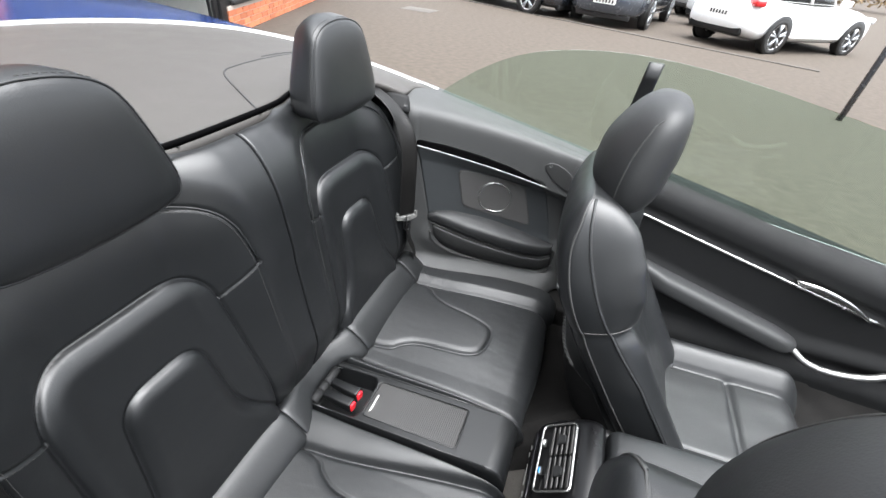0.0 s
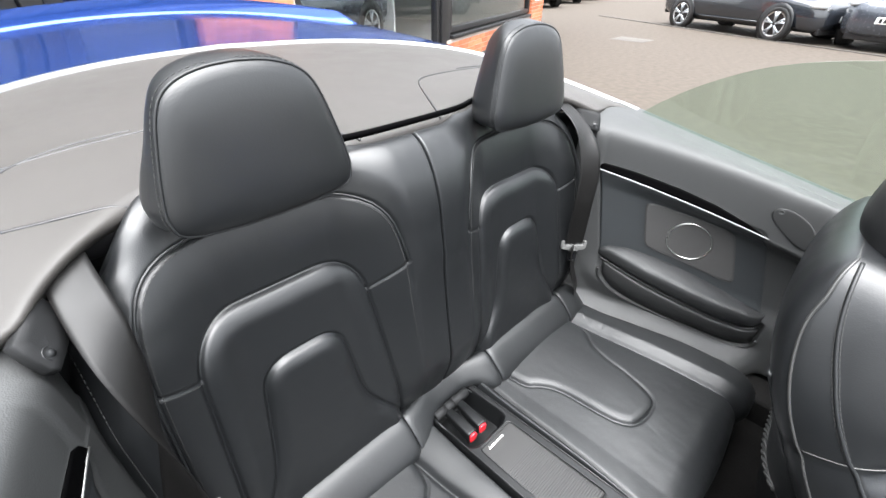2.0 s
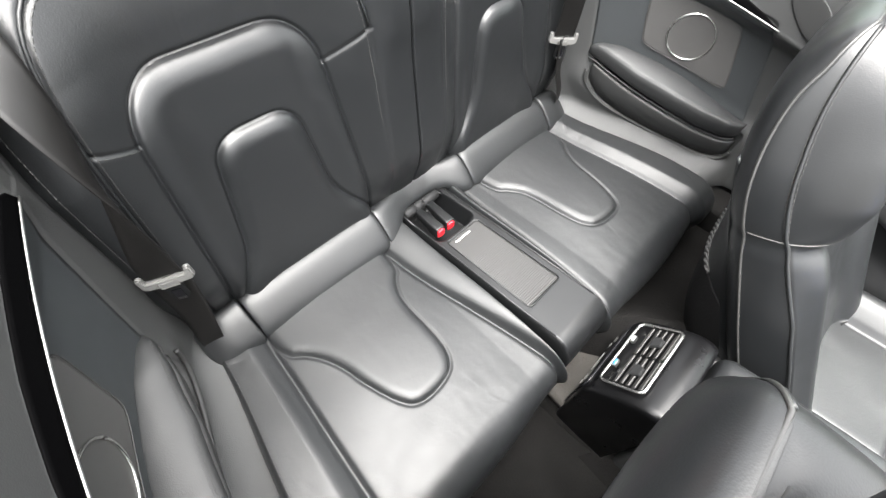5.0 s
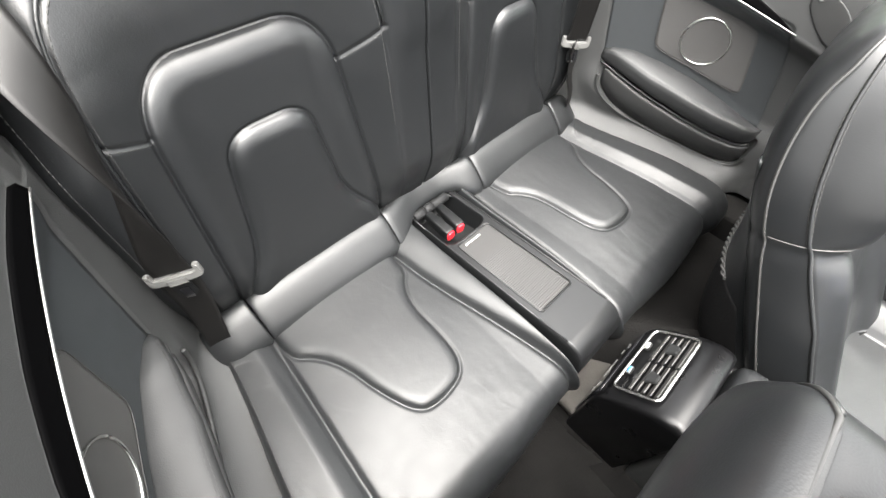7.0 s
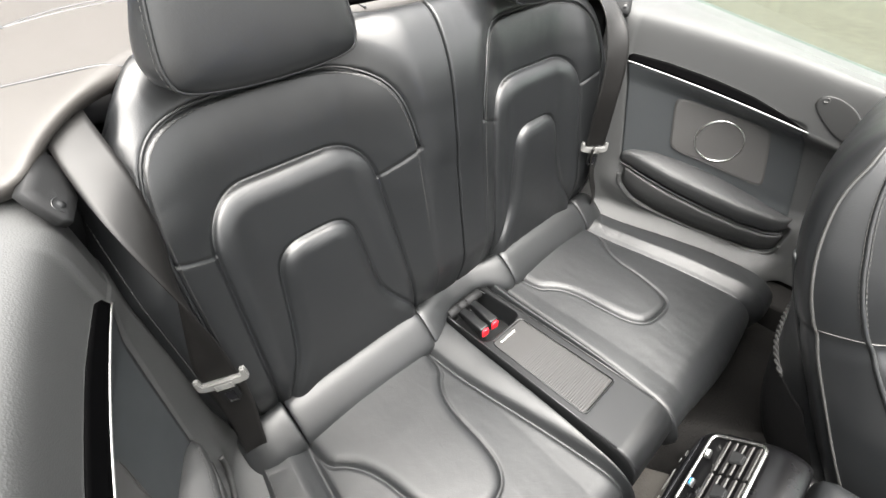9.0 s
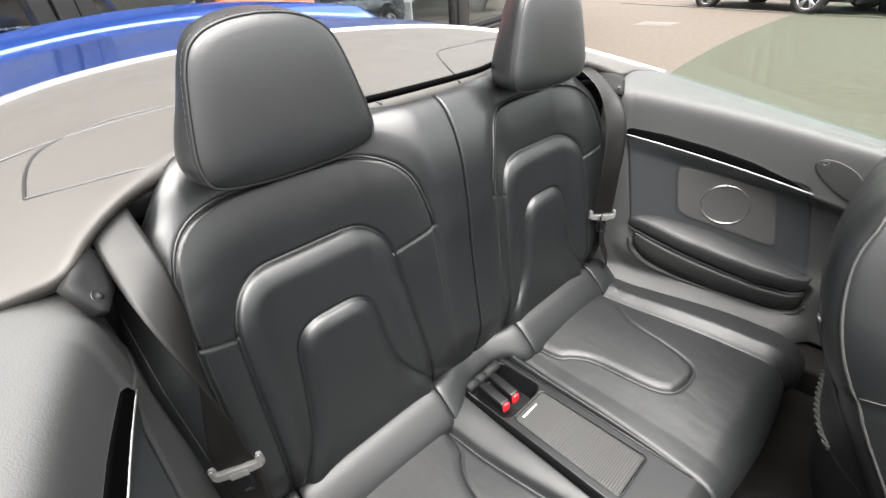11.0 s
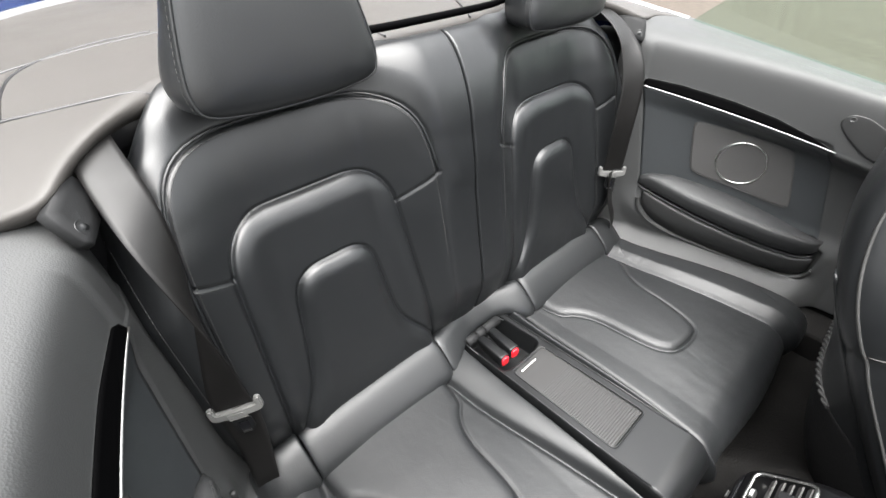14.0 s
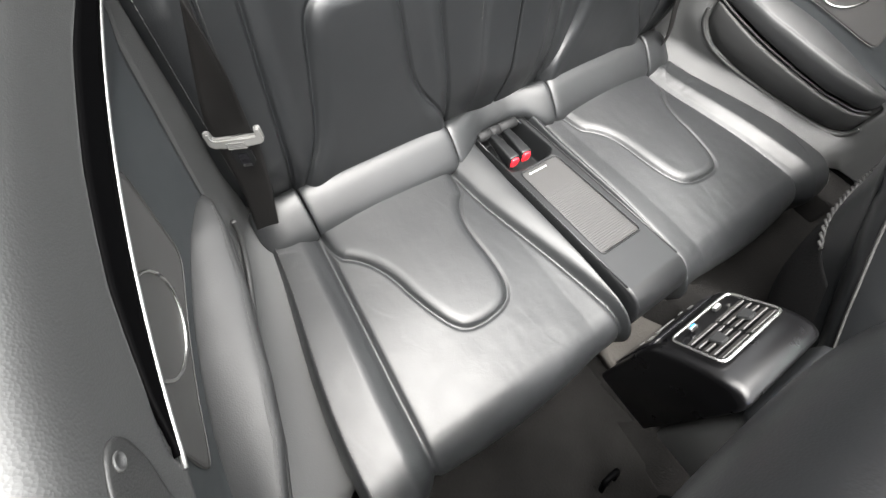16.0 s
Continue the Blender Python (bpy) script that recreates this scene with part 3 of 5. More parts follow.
for x, swing in ((-0.031, -4), (0.001, -7)):
    turn = Euler((radians(-6), 0, radians(swing))).to_matrix()
    base = Vector((x, -0.098, 0.441))
    rows = []
    for y, w, h, drop in ((0.046, 0.0070, 0.0070, -0.001), (0.044, 0.0085, 0.0085, -0.001), (0.010, 0.0100, 0.0120, -0.002), (-0.034, 0.0118, 0.0150, -0.003), (-0.0375, 0.0112, 0.0144, -0.003)):
        rows.append(oval(tuple(base + turn @ Vector((0, y, drop))), tuple(turn @ Vector((1, 0, 0))), tuple(turn @ Vector((0, 0, 1))), w, h, 6, 32))
    buckle = loft("belt_buckle", rows, SATIN, tray, "black seat belt buckle")
    rows = []
    for y, k in ((-0.0365, 1.0), (-0.0400, 1.0), (-0.0412, 0.93), (-0.0414, 0.5), (-0.0412, 0.05)):
        rows.append(oval(tuple(base + turn @ Vector((0, y, -0.0035))), tuple(turn @ Vector((1, 0, 0))), tuple(turn @ Vector((0, -0.12, 1))), 0.0094 * k, 0.0126 * k, 3.2, 28))
    loft("release_button", rows, RED, buckle, "red release button")


# ---- side trim, belts, floor ----
def trim_x(y):
    """The plane of the side panel round the speaker."""
    a = -np.minimum(y, 0.0)
    return 0.5155 + 0.53 * a - 0.45 * a * a


def shoulder_x(y):
    """The overhanging edge that carries the chrome strip."""
    a = np.minimum(-np.minimum(y, 0.0), 0.45)
    return 0.5140 + 0.3614 * a - 0.3061 * a * a


def sill_z(y):
    return 0.940 + 0.125 * y


def ridge_z(y):
    return 0.959 + 0.181 * np.asarray(y, float)


def strip_z(y):
    a = -np.asarray(y, float)
    return 0.8510 - 0.184 * a - 0.02 * a * a


def slot_height(y):
    return np.interp(-np.asarray(y, float), [0.020, 0.026, 0.10, 0.20, 0.28, 0.35, 0.392], [0.004, 0.017, 0.022, 0.023, 0.020, 0.011, 0.001])


def slot_top(y):
    return strip_z(y) + slot_height(y)


LIP = softened([(-0.081, 0.565), (-0.086, 0.535), (-0.118, 0.500), (-0.169, 0.476), (-0.267, 0.457), (-0.336, 0.452), (-0.405, 0.449), (-0.445, 0.452), (-0.466, 0.466), (-0.472, 0.490)], 3)
POCKET = corners([(-0.080, 0.590), (-0.088, 0.530), (-0.125, 0.495), (-0.267, 0.457), (-0.405, 0.448), (-0.468, 0.458), (-0.472, 0.540)], 0.012)
INSET = corners([(-0.020, 0.845), (-0.064, 0.62), (-0.080, 0.52), (-0.46, 0.46), (-0.448, 0.56), (-0.40, 0.735), (-0.388, 0.786), (-0.24, 0.813), (-0.126, 0.826)], 0.012)
ARM_Y = np.linspace(-0.066, -0.462, 60)


def arm_line(y, which):
    a = -np.asarray(y, float)
    if which == "out":
        return np.interp(a, [0.066, 0.08, 0.12, 0.20, 0.30, 0.37, 0.43, 0.455, 0.462], [0.002, 0.014, 0.032, 0.052, 0.062, 0.060, 0.048, 0.026, 0.004])
    if which == "top":
        return np.interp(a, [0.066, 0.082, 0.129, 0.197, 0.263, 0.334, 0.403, 0.462], [0.618, 0.629, 0.634, 0.624, 0.611, 0.592, 0.572, 0.558])
    if which == "edge":
        return np.interp(a, [0.066, 0.09, 0.12, 0.20, 0.30, 0.36, 0.43, 0.462], [0.612, 0.625, 0.624, 0.607, 0.591, 0.581, 0.571, 0.560])
    if which == "under":
        return np.interp(a, [0.066, 0.085, 0.16, 0.234, 0.30, 0.37, 0.444, 0.462], [0.600, 0.597, 0.575, 0.555, 0.541, 0.528, 0.524, 0.534])
    return np.interp(a, [0.066, 0.098, 0.165, 0.239, 0.306, 0.376, 0.44, 0.462], [0.585, 0.582, 0.561, 0.543, 0.531, 0.520, 0.515, 0.515])


def trim_relief(Y, Z):
    h = -0.003 * smooth01(0.002, -0.003, signed(Y, Z, INSET))
    p = signed(Y, Z, POCKET)
    h += 0.016 * smooth01(0.06, 0.004, p) * smooth01(0.60, 0.52, Z) - 0.018 * smooth01(0.002, -0.006, p)
    return h


def trim_point(s, y, v, lift=0.0):
    """A point on the side trim; v runs up it and over the sill."""
    Y, V = np.asarray(y, float), np.asarray(v, float)
    top = slot_top(Y) + 0.004
    a = np.clip((V - top) / 0.13, 0, 1) * np.pi / 2
    h = trim_relief(Y, np.minimum(V, top + 0.3)) * (V < top) + lift
    zs = strip_z(Y)
    edge = smooth01(-0.048, -0.003, V - zs)
    slope = 0.36 * np.clip(V - zs, 0, slot_height(Y))
    inner = shoulder_x(Y)
    flange = 0.105 * smooth01(0.475, 0.395, V) ** 1.3 * smooth01(-0.52, -0.44, Y)
    base = trim_x(Y) + (inner - trim_x(Y)) * edge - flange + slope
    inner = inner + 0.36 * slot_height(Y)
    over = np.clip((V - top - 0.13) / 0.06, 0, 1)
    ridge = 0.630
    x = base + (ridge - inner) * (1 - np.cos(a)) ** 2.6 - np.cos(a) * h + (0.692 - ridge) * over
    z = np.where(V < top, V, top + (ridge_z(Y) - top) * np.sin(a) ** 0.82) + np.sin(a) * h - 0.004 * over ** 2
    return np.stack([s * x, Y, z], -1)


def side_trim(s):
    root = thing("side_trim_panel", "dark grey grained side panel with chrome strip, speaker and padded armrest", "car trim panel", "side trim panels", at=(0.6 * s, -0.25, 0.30))
    Y, V = np.meshgrid(np.linspace(0.045, -0.585, 240), np.concatenate([np.linspace(0.385, 0.74, 110), np.linspace(0.742, 0.87, 100), np.linspace(0.873, 1.06, 70)]), indexing="ij")
    # keep the top row on the sill
    V = np.minimum(V, slot_top(Y) + 0.004 + 0.19)
    from_grid("panel", trim_point(s, Y, V), TRIM, root, back=(0.03 * s, 0, 0), shell=True)
    y = np.linspace(-0.022, -0.396, 50)
    strip = []
    for a in y:
        p = np.array([s * (shoulder_x(a) - 0.0012), a, float(strip_z(a))])
        strip.append(oval(p, (0, 0, 1), (s, 0, 0), 0.0014, 0.0018, 3, 8))
    loft("chrome_strip", strip, ALUMINIUM, root, "thin polished chrome strip")
    yy, t = np.meshgrid(np.linspace(-0.024, -0.388, 60), np.linspace(0, 1, 6), indexing="ij")
    low = strip_z(yy) + 0.002
    high = slot_top(yy) - 0.001
    up = t * np.maximum(high - low, 0.0005)
    inlay = np.stack([s * (shoulder_x(yy) - 0.0016 + 0.36 * up), yy, low + up], -1)
    from_grid("gloss_inlay", inlay, SLOT_BLACK, root, back=(0.004 * s, 0, 0), label="glossy black inlay strip", shell=True)
    u, w = np.meshgrid(np.linspace(0, 1, 70), np.linspace(0, 1, 50), indexing="ij")
    yt, yb = -0.025 - 0.360 * u, -0.066 - 0.384 * u
    py = yt * (1 - w) + yb * w
    pz = (strip_z(yt) - 0.0035) * (1 - w) + (0.618 - 0.055 * u) * w
    from_grid("inset_panel", trim_point(s, py, pz, 0.0014), INSET_TRIM, root, back=(0.004 * s, 0, 0), shell=True, label="darker inset panel around the speaker")
    p, q = np.meshgrid(np.linspace(-1, 1, 40), np.linspace(-1, 1, 30), indexing="ij")
    f = np.maximum(np.abs(p), np.abs(q)) / np.maximum((np.abs(p) ** 9 + np.abs(q) ** 9) ** (1 / 9), 1e-6)
    p, q = p * f, q * f
    u, w = (1 + p) / 2, (1 - q) / 2
    py = (-0.136 * (1 - u) - 0.333 * u) * (1 - w) + (-0.163 * (1 - u) - 0.375 * u) * w
    pz = (0.780 * (1 - u) + 0.747 * u) * (1 - w) + (0.653 * (1 - u) + 0.609 * u) * w
    face = trim_point(s, py, pz, 0.0035)
    plate = from_grid("speaker_plate", face, SPEAKER, root, "grey perforated speaker cover", back=(0.005 * s, 0, 0), shell=True)
    edge = np.concatenate([face[:, 0], face[-1, 1:], face[::-1, -1][1:], face[0, ::-1][1:-1]])
    tube("plate_edge", edge, 0.0009, TRIM_GREY, plate, closed=True)
    a = np.linspace(0, 2 * np.pi, 64, endpoint=False)
    ring = trim_point(s, -0.2525 + 0.0475 * np.cos(a), 0.6955 + 0.0490 * np.sin(a) + 0.06 * 0.0475 * np.cos(a), 0.0042)
    tube("speaker_ring", ring, 0.0022, CHROME, plate, "satin chrome speaker ring", closed=True)
    # padded armrest: a shelf with a soft rolled edge
    rows = []
    for y0 in ARM_Y:
        p, zt, ze, zu = [float(arm_line(y0, w)) for w in ("out", "top", "edge", "under")]
        x0 = float(trim_x(y0))
        prof = [(-0.006, zt), (0.02 * p, zt + 0.001), (0.45 * p, zt * 0.55 + ze * 0.45 + 0.004), (0.80 * p, zt * 0.15 + ze * 0.85 + 0.003), (0.95 * p, ze + 0.0012), (1.0 * p, ze - 0.003), (0.985 * p, ze * 0.7 + zu * 0.3), (0.92 * p, ze * 0.4 + zu * 0.6), (0.80 * p, ze * 0.1 + zu * 0.9), (0.62 * p, zu), (-0.006, zu - 0.002)]
        rows.append([(s * (x0 - d), y0, z) for d, z in prof])
    arm = loft("armrest", rows, ARM_LEATHER, root, "padded black leather armrest")
    ys = np.linspace(-0.09, -0.445, 60)
    for k, dz in ((0.86, 0.0032), (0.93, 0.0030)):
        stitches("stitching", [(s * (float(trim_x(a) - k * arm_line(a, "out"))), a, float(arm_line(a, "edge")) + dz) for a in ys], THREAD, arm, r=0.0006)
    # the pocket under it: a flap with a rounded top edge, and the lip round it
    rows = []
    for y0 in np.linspace(-0.088, -0.464, 50):
        p, z3, zu = float(arm_line(y0, "out")), float(arm_line(y0, "flap")), float(arm_line(y0, "under"))
        zl = float(np.interp(-y0, -LIP[:, 0], LIP[:, 1]))
        x0 = float(trim_x(y0))
        p = max(p, 0.012)
        prof = [(-0.006, z3 - 0.004), (0.70 * p, z3 - 0.0005), (0.80 * p, z3 - 0.002), (0.82 * p, z3 - 0.006), (0.66 * p, z3 * 0.5 + zl * 0.5), (0.36 * p, zl + 0.006), (-0.006, zl + 0.002)]
        rows.append([(s * (x0 - d), y0, z) for d, z in prof])
    loft("pocket_flap", rows, TRIM_SOFT, root)
    mid = [(s * float(trim_x(a) - 0.70 * arm_line(a, "out")), a, float(0.5 * arm_line(a, "under") + 0.5 * arm_line(a, "flap"))) for a in np.linspace(-0.072, -0.458, 50)]
    tube("pocket_edge", mid, 0.0022, TRIM_SOFT, root)
    tube("pocket_lip", [(s * float(trim_x(a) - 0.020), a, b) for a, b in LIP], 0.0042, TRIM_SOFT, root)
    cap = rounded([(-0.376, 0.822), (-0.386, 0.834), (-0.416, 0.831), (-0.452, 0.810), (-0.469, 0.786), (-0.471, 0.768), (-0.442, 0.772), (-0.406, 0.790), (-0.382, 0.808)], 2)
    c = cap.mean(0)
    rows = [trim_point(s, c[0] + (cap[:, 0] - c[0]) * k, c[1] + (cap[:, 1] - c[1]) * k, l) for k, l in ((1.0, 0.0), (0.98, 0.0016), (0.9, 0.002), (0.7, 0.002), (0.5, 0.002), (0.3, 0.002), (0.05, 0.002))]
    cover = loft("cover_cap", rows, TRIM_SOFT, root)
    a = a[::4]
    rows = [trim_point(s, -0.392 + 0.0055 * k * np.cos(a), 0.823 + 0.005 * k * np.sin(a), l) for k, l in ((1, 0.002), (0.95, 0.0035), (0.7, 0.0035), (0.6, 0.0022), (0.05, 0.0022))]
    loft("button", rows, TRIM, cover)
    # bracket at the rear corner, with its bolt
    shape = [(0.491, 0.053, 0.991), (0.502, 0.032, 0.987), (0.517, 0.002, 0.979), (0.513, -0.004, 0.966), (0.505, -0.010, 0.946), (0.499, -0.009, 0.940), (0.487, 0.018, 0.947), (0.482, 0.051, 0.974)]
    n = Vector((-0.75 * s, -0.5, 0.45)).normalized()
    ring = [Vector((s * x, y0, z)) for x, y0, z in shape]
    c = sum(ring, Vector()) / len(ring)
    rows = [[tuple(c + (q - c) * k + n * d) for q in ring] for k, d in ((1.0, -0.016), (0.98, -0.006), (0.93, -0.0035), (0.5, -0.003), (0.02, -0.003))]
    bracket = loft("belt_bracket", rows, BRACKET, root, "black belt bracket with bolt")
    u = Vector((0, 0, 1)).cross(n).normalized()
    w = n.cross(u)
    p = Vector((0.5015 * s, 0.004, 0.954)) - n * 0.003
    rows = [oval(tuple(p + n * o), tuple(u), tuple(w), r, r, 2, 20) for o, r in ((-0.002, 0.0080), (0.0008, 0.0080), (0.0010, 0.0068), (-0.0005, 0.0058), (0.0030, 0.003), (0.0034, 0.0004))]
    loft("bolt", rows, SATIN, bracket)
    return root


for side in (-1, 1):
    side_trim(side)


def ribbon(name, spine, across, mat, parent, thick=0.0016, fold=0.0):
    """A woven strap: spine points and half-width vectors."""
    S, C = softened(spine, 3), softened(across, 3)
    t = np.linspace(-1, 1, 9)
    P = S[:, None, :] + t[None, :, None] * C[:, None, :]
    d = np.gradient(S, axis=0)
    n = np.cross(d, C)
    n /= np.linalg.norm(n, axis=1)[:, None] + 1e-9
    P = P + fold * (t[None, :, None] ** 2) * n[:, None, :]
    top = P + n[:, None, :] * thick
    both = np.concatenate([P, top[:, ::-1]], 1)
    return loft(name, list(both), mat, parent)


def seat_belt(s):
    tx, d = (0.480, 0.0) if s < 0 else (0.444, 0.020)
    root = thing("seat_belt", "black webbing seat belt with grey tongue hanging beside the rear seat", "seat belt", "rear seat belts", at=(0.49 * s, -0.03, 0.44))
    # the strap turns over once on its way down to the tongue
    ribbon("webbing", [((0.468 - d) * s, 0.105, 1.004), ((0.468 - d) * s, 0.060, 0.996), ((0.464 - d) * s, 0.004, 0.961), ((0.461 - d) * s, -0.027, 0.914), ((0.459 - d) * s, -0.041, 0.860), ((tx - 0.012) * s, -0.043, 0.770), (tx * s, -0.038, 0.700), (tx * s, -0.037, 0.668)],
           [(0.021 * s, -0.008, -0.004), (0.021 * s, -0.008, -0.004), (0.0228 * s, -0.004, -0.004), (0.0175 * s, -0.014, 0.005)] + ([(-0.008, -0.021, -0.006), (0.011, -0.020, 0.0), (0.0215, -0.010, 0.001), (0.0215, -0.010, 0.0015)] if s < 0 else [(0.018, -0.014, 0.002), (0.018, -0.014, 0.0), (0.0185, -0.0135, 0.0), (0.0185, -0.0135, 0.0)]), WEBBING, root, fold=0.002)
    ribbon("lower_webbing", [(tx * s, -0.039, 0.664), ((tx + 0.004) * s, -0.045, 0.58), (0.496 * s, -0.050, 0.50), (0.505 * s, -0.045, 0.43)],
           [(0.0245 * s, 0.006, -0.004), (0.020 * s, 0.006, -0.003), (0.017 * s, 0.006, 0), (0.016 * s, 0.004, 0)], WEBBING, root)
    # tongue: a frame with a slot, and the steel blade
    rot = Euler((radians(-8), radians(4 * s), radians(-24 if s < 0 else -36))).to_matrix().to_4x4()
    place = Matrix.Translation((tx * s, -0.037, 0.660)) @ rot
    out = corners([(-0.0345, 0.014), (-0.0265, 0.014), (-0.0255, 0.003), (0.0255, 0.003), (0.0265, 0.014), (0.0345, 0.014), (0.0345, -0.006), (0.029, -0.0105), (0.013, -0.0125), (-0.013, -0.0125), (-0.029, -0.0105), (-0.0345, -0.006)], 0.003, 3)
    upright = Matrix.Rotation(radians(90), 4, "X")
    frame_ob = prism("tongue", out, 0.007, TONGUE_GREY, root, "grey plastic belt tongue", place @ upright @ Matrix.Translation((0, 0, 0.0)), 0.002)
    for k in range(4):
        o = Matrix.Translation((0, -0.0085, -0.003 - 0.0028 * k))
        bm = bmesh.new()
        bmesh.ops.create_cube(bm, size=1.0)
        bmesh.ops.scale(bm, vec=(0.024, 0.0016, 0.0012), verts=bm.verts)
        bmesh.ops.transform(bm, matrix=place @ o, verts=bm.verts)
        part("grip_rib", bm, TONGUE_GREY, frame_ob, smooth=False)
    blade = rounded([(-0.0125, -0.010), (0.0125, -0.010), (0.012, -0.046), (-0.012, -0.046)], 1)
    prism("blade_cover", blade, 0.0025, SATIN, frame_ob, "", place @ upright @ Matrix.Translation((0, 0, 0.003)))
    for size, at, m in (((0.012, 0.0012, 0.018), (0, -0.0062, -0.031), GLOSS), ((0.012, 0.0016, 0.004), (0, -0.0066, -0.041), STEEL)):
        bm = bmesh.new()
        bmesh.ops.create_cube(bm, size=1.0)
        bmesh.ops.scale(bm, vec=size, verts=bm.verts)
        bmesh.ops.transform(bm, matrix=place @ Matrix.Translation(at), verts=bm.verts)
        part("blade" if m is STEEL else "blade_slot", bm, m, frame_ob, smooth=False)
    return root


for side in (-1, 1):
    seat_belt(side)

# carpet: a sunken well on both sides of the tunnel
X, Y = np.meshgrid(np.linspace(-0.72, 0.72, 90), np.linspace(-1.75, -0.36, 70), indexing="ij")
Z = 0.195 + 0.12 * np.exp(-((X / 0.11) ** 4)) + 0.20 * smooth01(0.60, 0.70, np.abs(X)) + 0.10 * smooth01(-0.50, -0.40, Y) + 0.004 * wrinkles(X, Y, 26, 0.3)
tagged(from_grid("floor", np.stack([X, Y, Z], -1), CARPET, back=(0, 0, -0.05)), "black carpeted footwell floor of a car", "car floor", kind="structure")
tagged(from_grid("heel_panel", np.stack(np.meshgrid(np.linspace(-0.085, 0.060, 12), [0.0], indexing="ij") + [np.zeros((12, 1))], -1).repeat(14, 1) + np.stack([np.zeros((1, 14)), np.linspace(-0.57, -0.42, 14)[None], np.interp(np.linspace(-0.57, -0.42, 14), [-0.57, -0.50, -0.42], [0.318, 0.325, 0.40])[None]], -1), CARPET_GREY, back=(0, 0, -0.03)), "worn pale grey carpet on the tunnel below the centre tray", "carpet")


# ---- console at the end of the tunnel ----
def console():
    root = thing("rear_console", "black rear console with twin air vents framed in chrome", "car console", at=(0.0, -0.62, 0.22))
    # housing: a rounded nose that leans forward to the vents
    rows = []
    side = [(-0.555, 0.225), (-0.550, 0.30), (-0.545, 0.42), (-0.548, 0.462), (-0.560, 0.482), (-0.585, 0.508), (-0.615, 0.536), (-0.640, 0.548), (-0.658, 0.546), (-0.668, 0.536), (-0.671, 0.515)]
    side = softened(side, 2)
    for x, k in ((-0.092, 0.90), (-0.0915, 0.955), (-0.087, 0.985), (-0.076, 0.998), (0.0, 1.0), (0.076, 0.998), (0.087, 0.985), (0.0915, 0.955), (0.092, 0.90)):
        c = np.array([-0.63, 0.36])
        ring = [(x, c[0] + (y - c[0]) * k, c[1] + (z - c[1]) * k) for y, z in side] + [(x, -0.671, 0.22), (x, -0.63, 0.20)]
        rows.append(ring)
    loft("housing", rows, CONSOLE, root)
    # gloss control strip under the vents
    zz = np.linspace(0.29, 0.455, 8)
    strip = np.stack(np.meshgrid(np.linspace(-0.078, 0.078, 10), zz, indexing="ij") + [np.zeros((10, 8))], -1)
    strip = np.stack([strip[..., 0], np.interp(strip[..., 1], [0.28, 0.42, 0.46], [-0.5485, -0.5425, -0.545]), strip[..., 1]], -1)
    panel = from_grid("control_panel", strip, GLOSS, root, back=(0, -0.004, 0), label="glossy black control panel")
    for x, z, w in ((0.0, 0.40, 0.046), (-0.052, 0.42, 0.012), (0.052, 0.42, 0.012), (-0.052, 0.39, 0.010), (0.052, 0.39, 0.010)):
        box("marking", (w, 0.0012, 0.005), (x, np.interp(z, [0.28, 0.42], [-0.5485, -0.5425]) + 0.0006, z), TONGUE_GREY, panel, bevel=0)
    # vents, in the sloping face
    up = Vector((0, -0.056, 0.055)).normalized()
    out = Vector((0, 0.055, 0.056)).normalized()
    c = Vector((0, -0.583, 0.511))
    across = Vector((1, 0, 0))

    def at(u, v, d):
        return c + across * u + up * v + out * d

    turn = Matrix((across, up, out)).transposed().to_4x4()
    rim = corners([(-0.072, -0.039), (0.072, -0.039), (0.072, 0.039), (-0.072, 0.039)], 0.012)
    tube("vent_frame", [at(u, v, 0.003) for u, v in rim], 0.0027, CHROME, root, "satin chrome vent frame", closed=True)
    prism("vent_recess", [tuple(p) for p in rim], 0.002, GLOSS, root, "", Matrix.Translation(at(0, 0, -0.003)) @ turn)
    for k in range(5):
        v = -0.014 + 0.0110 * k
        for u0 in (-0.034, 0.034):
            bm = bmesh.new()
            bmesh.ops.create_cube(bm, size=1.0)
            bmesh.ops.scale(bm, vec=(0.062, 0.0088, 0.0022), verts=bm.verts)
            bmesh.ops.transform(bm, matrix=Matrix.Translation(at(u0, v, 0.001)) @ turn @ Matrix.Rotation(radians(35), 4, "X"), verts=bm.verts)
            part("slat", bm, TRIM_GREY, root, smooth=False)
    box("vent_divider", (0.008, 0.006, 0.064), (0, 0, 0), SATIN, root, bevel=0.001)
    root.children[-1].matrix_basis = Matrix.Translation(at(0, 0.003, 0.003)) @ turn @ Matrix.Rotation(radians(90), 4, "X")
    for u0 in (-0.034, 0.034):
        rot = turn.to_3x3()
        prism("vent_tab", corners([(-0.008, 0.020), (0.008, 0.020), (0.012, 0.002), (-0.012, 0.002)], 0.003), 0.006, BRACKET, root, "dark wedge-shaped vent tab", Matrix.Translation(at(u0, 0.0, 0.003)) @ turn, 0.0012)
        box("vent_wheel", (0.016, 0.007, 0.007), tuple(at(u0 * 0.9, -0.031, 0.003)), STEEL, root, "small vent thumb wheel", 0.002, rot)
        box("wheel_mark", (0.010, 0.002, 0.001), tuple(at(u0 * 0.9, -0.031, 0.007)), SIGN_BLUE if u0 < 0 else SIGN_WHITE, root.children[-1], "", 0, rot)
    return root


console()


